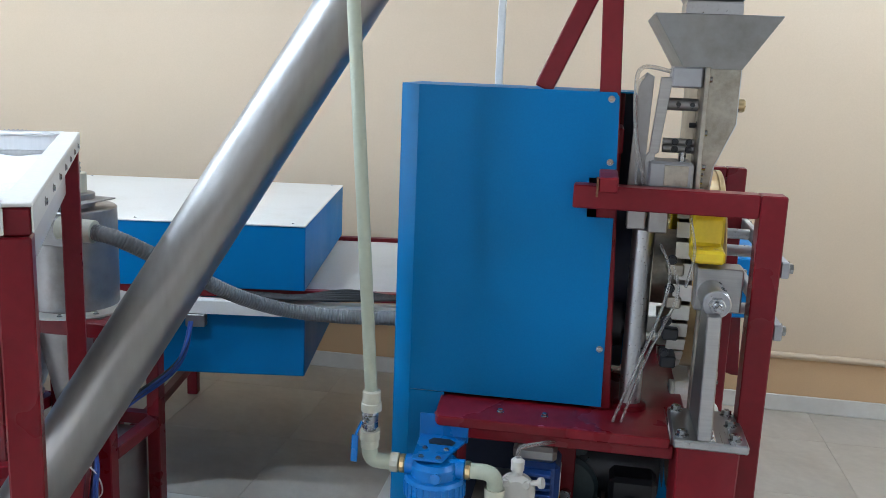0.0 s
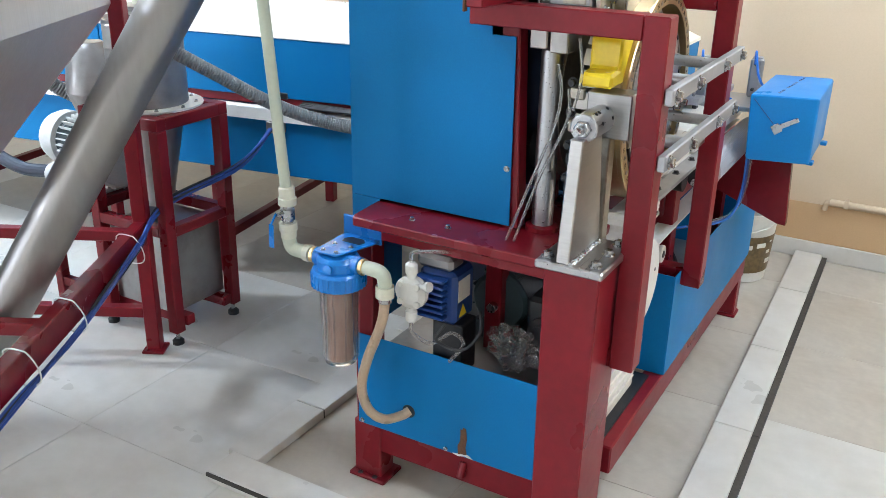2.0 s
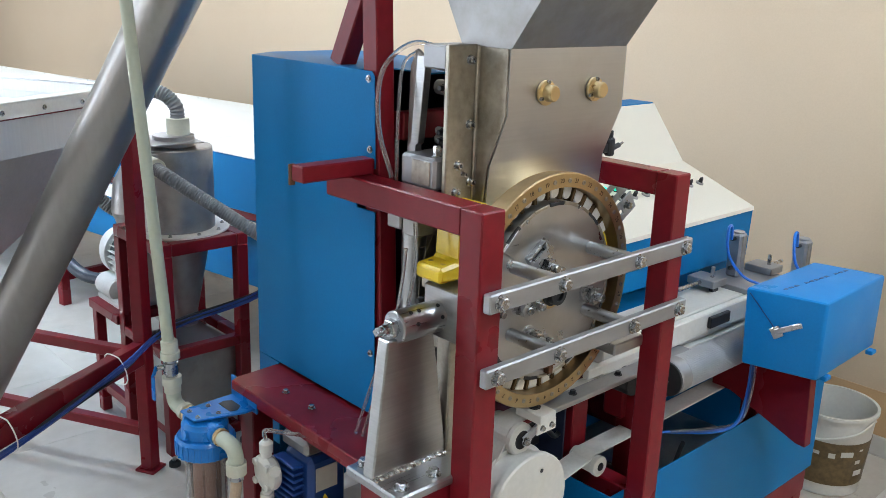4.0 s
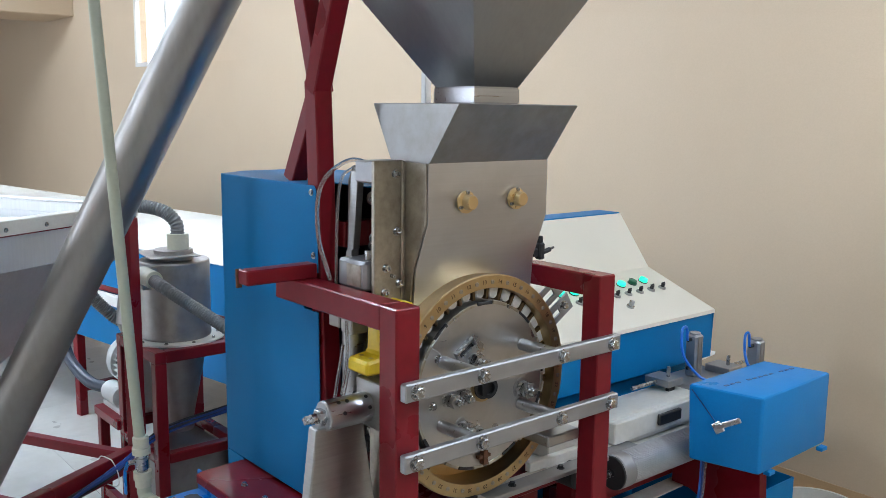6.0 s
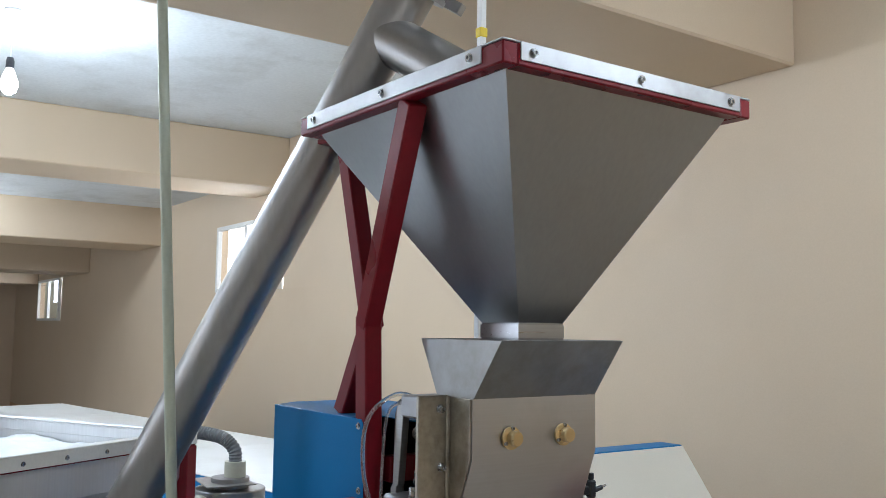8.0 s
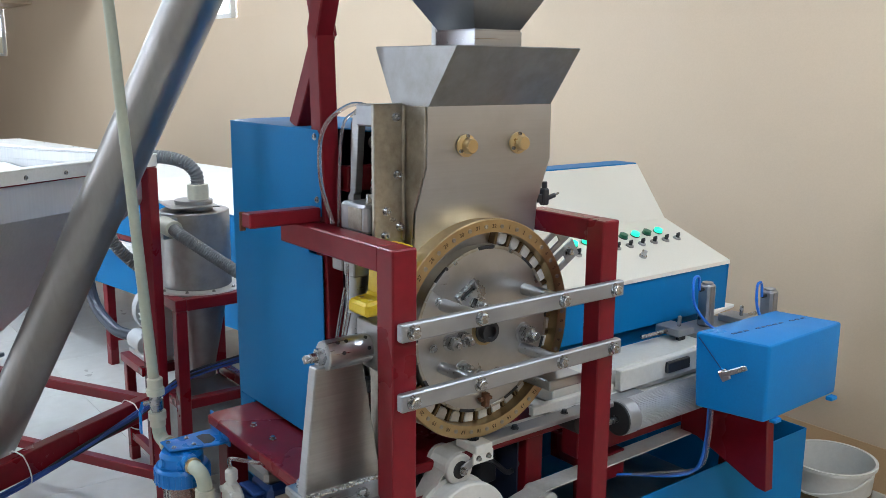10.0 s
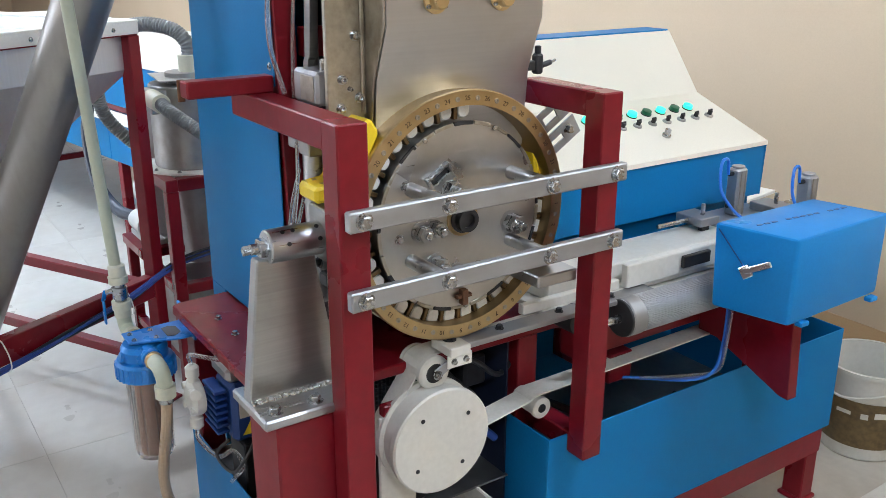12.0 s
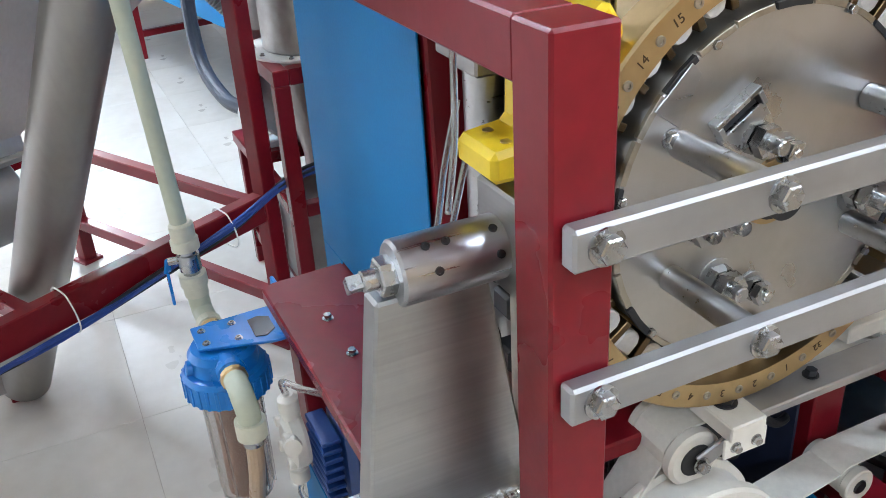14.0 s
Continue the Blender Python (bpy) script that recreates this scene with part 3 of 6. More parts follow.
def cover_box():
    # tall blue cover, its front corner cut off at the side
    front = part("front_panel", prism([(-0.392, 0.838), (0.092, 0.838), (0.087, 1.312), (0.024, 1.312), (0.024, 1.405), (0.086, 1.405), (0.080, 1.596), (0.072, 1.606), (-0.392, 1.606)], "y", 1.937, 1.940, 0.001), BLUE, M, "blue powder-coated front cover panel")
    for x, z in ((0.062, 1.590), (0.069, 1.444), (0.078, 0.987)):
        bolt(front, (x, 1.937, z), (0, -1, 0), 0.006, 0.003, ZINC, True, True, "screw")
    part("bevel_panel", skin([[(-0.3925, 1.937, 0.33), (-0.3925, 1.937, 1.606)], [(-0.452, 2.027, 0.33), (-0.452, 2.027, 1.606)]], False, 0.003), BLUE, M)
    part("bevel_foot", box(-0.392, -0.302, 1.937, 1.940, 0.60, 0.837, 0.001), BLUE, M)
    part("side_panel", box(-0.454, -0.451, 2.027, 2.29, 0.33, 1.606, 0.001), BLUE, M)
    part("top_panel", prism([(-0.391, 1.9405), (0.022, 1.9405), (0.022, 2.03), (0.15, 2.03), (0.15, 2.29), (-0.4505, 2.29), (-0.4505, 2.028)], "z", 1.6025, 1.606, 0.001), BLUE, M)
    part("back_panel", box(-0.4535, 0.15, 2.287, 2.29, 0.84, 1.602, 0.001), BLUE, M)
    # inner panel, its dark colour deepens the shade behind the opening
    part("inner_panel", box(-0.45, 0.145, 2.27, 2.275, 0.84, 1.600, 0), NAVY, M, "dark navy inner panel coloured for interior shade")
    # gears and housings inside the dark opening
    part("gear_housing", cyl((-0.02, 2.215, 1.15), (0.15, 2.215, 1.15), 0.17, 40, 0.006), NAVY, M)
    part("gear", lathe((0.10, 2.08, 1.02), (1, 0, 0), [(0, 0), (0.06, 0), (0.06, 0.03), (0.03, 0.03), (0.03, 0.05), (0, 0.05)], 30), BLACK, M)
    # red uprights and lintels
    part("upright", merge(bar((0.090, 1.968, 0.83), (0.048, 1.966, 1.845), 0.048, 0.046, 0.003, (0, 1, 0)), bar((0.045, 1.966, 1.82), (0.352, 1.885, 2.289), 0.048, 0.046, 0.003, (0, 1, 0))), RED, M)
    part("upright", merge(bar((-0.100, 1.990, 1.606), (0.000, 2.005, 1.835), 0.044, 0.044, 0.003, (0, 1, 0)), bar((0.002, 2.005, 1.815), (-0.090, 1.975, 2.289), 0.044, 0.044, 0.003, (0, 1, 0))), RED, M)
    part("upright", box(0.06, 0.10, 2.20, 2.24, 0.83, 1.60, 0.003), RED, M)
    part("lintel", box(0.062, 0.098, 2.003, 2.2, 1.46, 1.52, 0.003), RED, M)
    # guide cylinder between bench and press head
    part("guide_column", cyl((0.162, 1.985, 0.845), (0.162, 1.985, 1.285), 0.027, 32), STEEL_H, M)
    part("column_flange", lathe((0.162, 1.985, 0.83), (0, 0, 1), [(0, 0), (0.042, 0), (0.042, 0.012), (0.028, 0.016), (0, 0.016)], 28), RED, M)
    part("valve_block", box(0.118, 0.162, 1.945, 2.0, 1.288, 1.334, 0.003), SHEET, M)
    part("valve_block", box(0.168, 0.214, 1.945, 1.995, 1.282, 1.334, 0.003), SHEET, M)
    for z in (0.95, 1.02, 1.10, 1.18):
        part("linkage", box(0.225, 0.262, 1.95, 2.04, z, z + 0.03, 0.004), PITTED if z > 1.05 else BLACK, M)
    for z in (0.98, 1.06, 1.14, 1.21):
        bolt(M, (0.232, 1.95, z + 0.01), (0, -1, 0), 0.009, 0.012, BLACK)


cover_box()


def guard_frame():
    part("guard_post", box(0.407, 0.465, 1.878, 1.939, 0.55, 1.394, 0.003), RED, M)
    part("guard_post", box(0.411, 0.466, 2.484, 2.540, 0.54, 1.394, 0.003), RED, M)
    part("guard_arm", box(-0.01, 0.407, 1.880, 1.9365, 1.340, 1.394, 0.003), RED, M)
    part("guard_arm", box(0.20, 0.411, 2.486, 2.538, 1.340, 1.394, 0.003), RED, M)
    part("guard_arm", box(0.10, 0.411, 2.486, 2.538, 0.54, 0.59, 0.003), RED, M)
    part("guard_arm", box(0.36, 0.407, 1.882, 1.936, 0.55, 0.60, 0.003), RED, M)
    tab = part("stop_tab", box(0.046, 0.088, 1.756, 1.936, 1.3945, 1.428, 0.003), RED, M)
    part("tab_edge", box(0.041, 0.046, 1.752, 1.766, 1.385, 1.428, 0.001), RUST, tab)
    for z0, z1 in ((1.226, 1.229), (1.078, 1.082)):
        b = part("clamp_bar", bar((0.4765, 1.886, z0), (0.4765, 2.545, z1), 0.020, 0.038, 0.003), ALU, M, "scuffed flat aluminium clamp bar")
        for y in (1.915, 2.093, 2.340, 2.513):
            z = z0 + (z1 - z0) * (y - 1.886) / 0.659
            bolt(b, (0.4865, y, z), (1, 0, 0), 0.0125, 0.010)
            if 2 < y < 2.4:
                part("standoff_rod", cyl((0.350, y, z), (0.467, y, z), 0.0145, 20), STEEL_H, b)


guard_frame()


def drum_disc():
    cx, cy, cz = HUB
    disc = part("fixed_disc", lathe((0.30, cy, cz), (1, 0, 0), [(0, 0), (0.196, 0), (0.196, 0.048), (0.193, 0.05), (0, 0.05)], 72), DISC_STEEL, M, "ground stainless disc with rust spots")
    # worn sealing rim of short segments, oil-black between disc and punches
    rng = random.Random(3)
    for k in range(26):
        a0, a1 = 2 * math.pi * k / 26, 2 * math.pi * (k + 0.93) / 26
        r0, r1 = 0.1925, 0.1985 + rng.random() * 0.002
        poly = [(cy + r * math.cos(a), cz + r * math.sin(a)) for r, a in ((r0, a0), (r1, a0), (r1, (a0 + a1) / 2), (r1, a1), (r0, a1), (r0, (a0 + a1) / 2))]
        part("seal_segment", prism(poly, "x", 0.346, 0.3515 + rng.random() * 0.0012, 0.0005), PITTED if k % 3 else BLACK, disc)
    for k in range(7):
        a = 2 * math.pi * (k + 0.3) / 7
        bolt(disc, (0.352, cy + 0.194 * math.cos(a), cz + 0.194 * math.sin(a)), (1, 0, 0), 0.005, 0.004, ZINC, False, False, "rim_screw")
    # cover strip that closes the seal beside the guard block
    part("seal_strip", prism([(cy - 0.158, cz + 0.118), (cy - 0.118, cz + 0.158), (cy - 0.106, cz + 0.146), (cy - 0.128, cz + 0.096)], "x", 0.3502, 0.3535, 0.0006), STEEL_H, disc)
    part("hub", lathe((0.35, cy, cz), (1, 0, 0), [(0.030, 0), (0.030, 0.008), (0.024, 0.010), (0.024, 0.026), (0.015, 0.026), (0.015, 0.018), (0, 0.018)], 28), BLACK, disc)
    part("hub_plate", lathe((0.3501, cy, cz), (1, 0, 0), [(0, 0), (0.038, 0), (0.037, 0.004), (0, 0.004)], 30), BRONZE, disc)
    # slotted sensor bracket: a frame round a dark slot, its nut below
    sy, sz, ang = cy - 0.052, cz + 0.086, radians(33)
    e, g = Vector((math.cos(ang), math.sin(ang))), Vector((math.sin(ang), -math.cos(ang)))

    def slab(u0, u1, v0, v1, x0, x1):
        c = Vector((sy, sz))
        return prism([tuple(c + e * u + g * v) for u, v in ((u0, v0), (u1, v0), (u1, v1), (u0, v1))], "x", x0, x1, 0.0008)
    sen = part("sensor_bracket", merge(slab(-0.030, 0.030, -0.028, -0.022, 0.3501, 0.364), slab(-0.030, 0.030, -0.006, 0.026, 0.3501, 0.358), slab(-0.030, -0.024, -0.022, -0.006, 0.3501, 0.364), slab(0.024, 0.030, -0.022, -0.006, 0.3501, 0.364)), ZINC, disc)
    part("sensor", slab(-0.0235, 0.0235, -0.0215, -0.0065, 0.3501, 0.354), BLACK, sen)
    # studs with washers and nuts
    for dy, dz, rad, n in ((-0.036, 0.070, 0.0155, 0.036), (-0.102, -0.012, 0.014, 0.028), (-0.071, -0.008, 0.0145, 0.034), (0.125, -0.029, 0.0175, 0.038), (-0.064, -0.087, 0.016, 0.032),
                           (-0.012, -0.112, 0.012, 0.018), (0.008, 0.046, 0.012, 0.014)):
        st = part("stud", cyl((0.350, cy + dy, cz + dz), (0.350 + n + 0.012, cy + dy, cz + dz), rad * 0.55, 16), ZINC, disc)
        part("washer", lathe((0.3503, cy + dy, cz + dz), (1, 0, 0), [(0, 0), (rad * 1.5, 0), (rad * 1.5, 0.002), (0, 0.002)], 20), STEEL_H, st)
        for h in (0.3525, 0.3525 + rad):
            part("nut", lathe((h, cy + dy, cz + dz), (1, 0, 0), [(0, 0), (rad * 1.15, 0), (rad * 1.2, 0.001), (rad * 1.15, rad * 0.8), (0, rad * 0.8)], 6), ZINC, st)
    for dy, dz in ((-0.135, 0.086), (-0.150, -0.02), (0.165, 0.02)):
        bolt(disc, (0.350, cy + dy, cz + dz), (1, 0, 0), 0.008, 0.006, ZINC, True, False, "disc_screw")
    part("rusty_lug", merge(box(0.3501, 0.362, cy - 0.018, cy + 0.020, cz - 0.173, cz - 0.165, 0.001), box(0.3501, 0.366, cy - 0.006, cy + 0.008, cz - 0.188, cz - 0.154, 0.001)), RUST, disc)
    # fixed housing behind
    part("drum_back", lathe((0.16, cy, cz), (1, 0, 0), [(0, 0), (0.240, 0), (0.240, 0.03), (0.10, 0.03), (0.10, 0.14), (0, 0.14)], 64), PITTED, M)
    part("brush", lathe((0.235, cy + 0.26, cz - 0.03), (1, 0.15, 0), [(0.02, 0), (0.055, 0.005), (0.055, 0.035), (0.02, 0.04)], 30), RUBBER, M)


drum_disc()

DRUM_BASE = Vector(HUB) - Vector((0.05, 2.6, 0.0))


def rotating_drum():
    """Bronze ring with punches, in its own coordinates: turns about its x axis."""
    me = finished(lathe((-0.062, 0, 0), (1, 0, 0), [(0.231, 0), (0.260, 0), (0.260, 0.060), (0.2635, 0.062), (0.2635, 0.072), (0.261, 0.075), (0.232, 0.075), (0.2315, 0.072), (0.2315, 0.004), (0.199, 0.004), (0.199, 0.0), (0.231, 0)], 96), "drum_ring")
    me.materials.append(BRONZE)
    ring = new("drum_ring", me)
    ring.parent = M
    ORIGIN[ring.name] = Vector((0, 0, 0))
    tagged(ring, "worn bronze ring with screw holes and stamped numbers")
    ring.matrix_basis = Matrix.Translation(DRUM_BASE)
    n = 32
    step = 2 * math.pi / n
    # punch: rounded white finger, standing inwards
    w, r0, r1 = 0.0138, 0.2025, 0.2308
    outline = [(-w, r1), (w, r1), (w, r0 + 0.010), (w * 0.7, r0 + 0.003), (0, r0), (-w * 0.7, r0 + 0.003), (-w, r0 + 0.010)]
    punch = finished(prism(outline, "x", -0.038, -0.014, 0.002), "punch")
    punch.materials.append(PAD)
    tooth = finished(box(-0.05, -0.005, -0.020, 0.020, 0.2575, 0.2625, 0.0012), "outer_block")
    tooth.materials.append(WHITE_PL)
    # ribs in the punch gaps, bronze darkened to carry the gaps' shade
    rib = finished(box(-0.056, -0.012, -0.0045, 0.0045, 0.201, 0.2312, 0.001), "rib")
    rib.materials.append(DARK_BRONZE)
    for k in range(n):
        m = Matrix.Rotation(k * step, 4, "X")
        if k >= 7:
            shared("punch", punch, ring, m)
            shared("rib", rib, ring, m @ Matrix.Rotation(step / 2, 4, "X"))
        shared("outer_block", tooth, ring, m @ Matrix.Translation((-0.055, 0, 0)))
        a = (k + 0.75) * step
        bolt(ring, (0.0115, -0.246 * math.sin(a), 0.246 * math.cos(a)), (1, 0, 0), 0.0052, 0.0026, PITTED, True, True, "ring_screw")
        cur = bpy.data.curves.new("number", "FONT")
        cur.body, cur.size, cur.align_x, cur.align_y, cur.extrude = str(n - k), 0.0135, "CENTER", "CENTER", 0.0004
        num = new("number", cur)
        num.data.materials.append(STAMP)
        num.parent = ring
        a = (k + 0.25) * step
        num.matrix_basis = Matrix.Rotation(a, 4, "X") @ Matrix.Translation((0.0132, 0, 0.246)) @ Matrix(((0, 0, 1), (1, 0, 0), (0, 1, 0))).to_4x4()
    return ring


DRUM = rotating_drum()


def press_head():
    # feed chute with its kinked front
    y0, y1 = 2.041, 2.402
    part("chute_front", skin([[(0.360, y0, 1.668), (0.360, y1, 1.668)], [(0.360, y0, 1.540), (0.360, y1, 1.540)], [(0.318, y0 + 0.001, 1.437), (0.318, y1 + 0.003, 1.433)], [(0.304, y0 + 0.001, 1.27), (0.304, y1 + 0.003, 1.27)]], False, 0.004), CHUTE_STEEL, M, "sheet stainless chute plate with two bends")
    for y in (y0, y1 + 0.004):
        part("chute_cheek", prism([(0.357, 1.668), (0.357, 1.540), (0.314, 1.435), (0.304, 1.35), (0.2625, 1.35), (0.2625, 1.668)], "y", y - 0.004, y, 0.001), PITTED, M)
    fl = part("head_flange", box(0.268, 0.280, 1.958, y0 - 0.005, 1.362, 1.672, 0.002), PITTED, M, "grimy stainless flange with socket screws")
    for y, z in ((2.014, 1.643), (2.018, 1.518), (1.989, 1.439), (2.025, 1.402), (1.985, 1.385), (2.005, 1.42)):
        bolt(fl, (0.280, y, z), (1, 0, 0), 0.0075 if z != 1.42 else 0.004, 0.010, ZINC, True, True)
    part("flange_rib", box(0.280, 0.286, 2.028, y0 - 0.004, 1.37, 1.67, 0.002), PITTED, fl)
    part("head_block", box(0.196, 0.265, 1.965, 2.06, 1.622, 1.670, 0.004), ALU, M)
    ab = part("head_block", box(0.158, 0.262, 1.945, 2.05, 1.388, 1.452, 0.006), ALU, M)
    bolt(ab, (0.235, 1.975, 1.452), (0, 0, 1), 0.008, 0.020)
    part("terminal_plate", box(0.195, 0.250, 1.943, 1.945, 1.396, 1.444, 0.001), PITTED, ab)
    part("head_column", prism([(0.150, 1.39), (0.172, 1.39), (0.172, 1.465), (0.180, 1.47), (0.199, 1.645), (0.172, 1.645), (0.158, 1.47), (0.150, 1.46)], "y", 1.972, 1.990, 0.001), STEEL, M)
    part("head_sheet", prism([(0.114, 1.37), (0.150, 1.37), (0.158, 1.645), (0.140, 1.655), (0.122, 1.62)], "y", 1.998, 2.006, 0.001), SHEET, M)
    for z, rad in ((1.478, 0.010), (1.495, 0.008), (1.583, 0.015)):
        part("guide_rod", cyl((0.190, 2.015, z), (0.264, 2.015, z), rad, 18), SHEET, M)
        bolt(M, (0.218, 2.003, z), (0, -1, 0), 0.006, 0.010, BLACK)
        bolt(M, (0.250, 2.003, z), (0, -1, 0), 0.006, 0.010, BLACK)
    bolt(M, (0.2655, 2.02, 1.535), (-1, 0, 0), 0.007, 0.016, BLACK)
    part("chute_back", box(0.2625, 0.2655, y0 + 0.001, y1 - 0.001, 1.33, 1.668, 0), PITTED, M)
    for y in (2.143, 2.296):
        cap = part("brass_fitting", lathe((0.362, y, 1.582), (1, 0, 0), [(0, 0), (0.025, 0), (0.025, 0.006), (0.017, 0.008), (0.0165, 0.024), (0.014, 0.027), (0, 0.027)], 32), BRASS, M, "polished brass flanged fitting")
        for k in range(3):
            a = radians(90 + 120 * k)
            bolt(cap, (0.368, y + 0.0212 * math.cos(a), 1.582 + 0.0212 * math.sin(a)), (1, 0, 0), 0.0042, 0.005, ZINC, False, True)
    # flared funnel on top
    part("funnel", skin([rect(0.149, 0.445, 2.050, 2.405, 1.793), rect(0.228, 0.357, y0 + 0.002, y1 - 0.002, 1.664)], True, 0.003), FUNNEL_STEEL, M, "flared sheet stainless funnel")
    # black side connector and cable
    con = part("connector", merge(box(0.303, 0.323, 2.424, 2.444, 1.420, 1.462, 0.004), cyl((0.313, 2.434, 1.462), (0.313, 2.434, 1.478), 0.007, 14), box(0.300, 0.318, 2.407, 2.425, 1.428, 1.448, 0.002)), BLACK, M, "small black air valve beside the chute")
    part("elbow", cyl((0.313, 2.444, 1.436), (0.313, 2.470, 1.442), 0.006, 12), BLACK, con)
    part("nipple", cyl((0.313, 2.470, 1.442), (0.313, 2.484, 1.446), 0.003, 10), ZINC, con)
    part("sensor_cable", hose([(0.30, 2.40, 1.64), (0.32, 2.43, 1.61), (0.31, 2.425, 1.56), (0.30, 2.41, 1.53)], 0.004), RUBBER, M)
    def slotted(name, p0, p1, w, x, parent, gap=0.45):
        """Flat bar with a long slot, lying across x."""
        d = (Vector(p1) - Vector(p0)).normalized()
        n = Vector((-d.y, d.x))
        q0, q1 = Vector(p0), Vector(p1)

        def quad(a, b, lo, hi):
            return prism([tuple(a + n * lo), tuple(b + n * lo), tuple(b + n * hi), tuple(a + n * hi)], "x", x, x + 0.005, 0.0006)
        e = w * 0.95
        s0, s1 = q0 + d * e, q1 - d * e
        return part(name, merge(quad(q0, s0, -w / 2, w / 2), quad(s1, q1, -w / 2, w / 2), quad(s0, s1, w * gap / 2, w / 2), quad(s0, s1, -w / 2, -w * gap / 2)), ALU, parent)
    lev = slotted("lever", (2.440, 1.280), (2.552, 1.352), 0.050, 0.284, M, 0.36)
    bolt(lev, (0.289, 2.530, 1.352), (1, 0, 0), 0.009, 0.012)
    lev = slotted("lever", (2.458, 1.232), (2.566, 1.300), 0.048, 0.294, M, 0.28)
    bolt(lev, (0.299, 2.540, 1.288), (1, 0, 0), 0.009, 0.012)
    lev = part("lever", prism([(2.452, 1.195), (2.490, 1.195), (2.476, 1.282), (2.440, 1.275)], "x", 0.288, 0.2935, 0.001), ALU, M)
    bolt(lev, (0.2935, 2.464, 1.255), (1, 0, 0), 0.010, 0.010)
    bolt(lev, (0.2935, 2.472, 1.215), (1, 0, 0), 0.008, 0.008)
    part("slide_plate", prism([(2.455, 1.0), (2.52, 1.0), (2.53, 1.15), (2.49, 1.19), (2.455, 1.1)], "x", 0.24, 0.25, 0.001), STEEL, M)
    part("side_block", box(0.32, 0.43, 2.36, 2.47, 0.985, 1.012, 0.003), STEEL_H, M)
    # clear air hoses arching over
    for k, pts in enumerate(([(0.215, 2.02, 1.655), (0.13, 1.995, 1.665), (0.115, 1.93, 1.61), (0.125, 1.915, 1.50), (0.15, 1.93, 1.40)], [(0.14, 2.0, 1.65), (0.12, 1.98, 1.62), (0.125, 1.965, 1.52), (0.135, 1.955, 1.38)],
                             [(0.20, 1.93, 1.26), (0.225, 1.90, 1.20), (0.215, 1.89, 1.12), (0.17, 1.875, 0.98), (0.12, 1.865, 0.832)], [(0.235, 1.92, 1.21), (0.245, 1.895, 1.14), (0.19, 1.885, 1.0), (0.14, 1.868, 0.832)],
                             [(0.26, 1.90, 1.33), (0.275, 1.89, 1.25), (0.262, 1.885, 1.17)])):
        part("air_hose", hose(pts, 0.0036 if k else 0.005), CLEAR_HOSE, M)


press_head()


WHEEL_BASE = Vector((0.40, 2.138, 0.676)) - Vector((0.05, 2.6, 0))


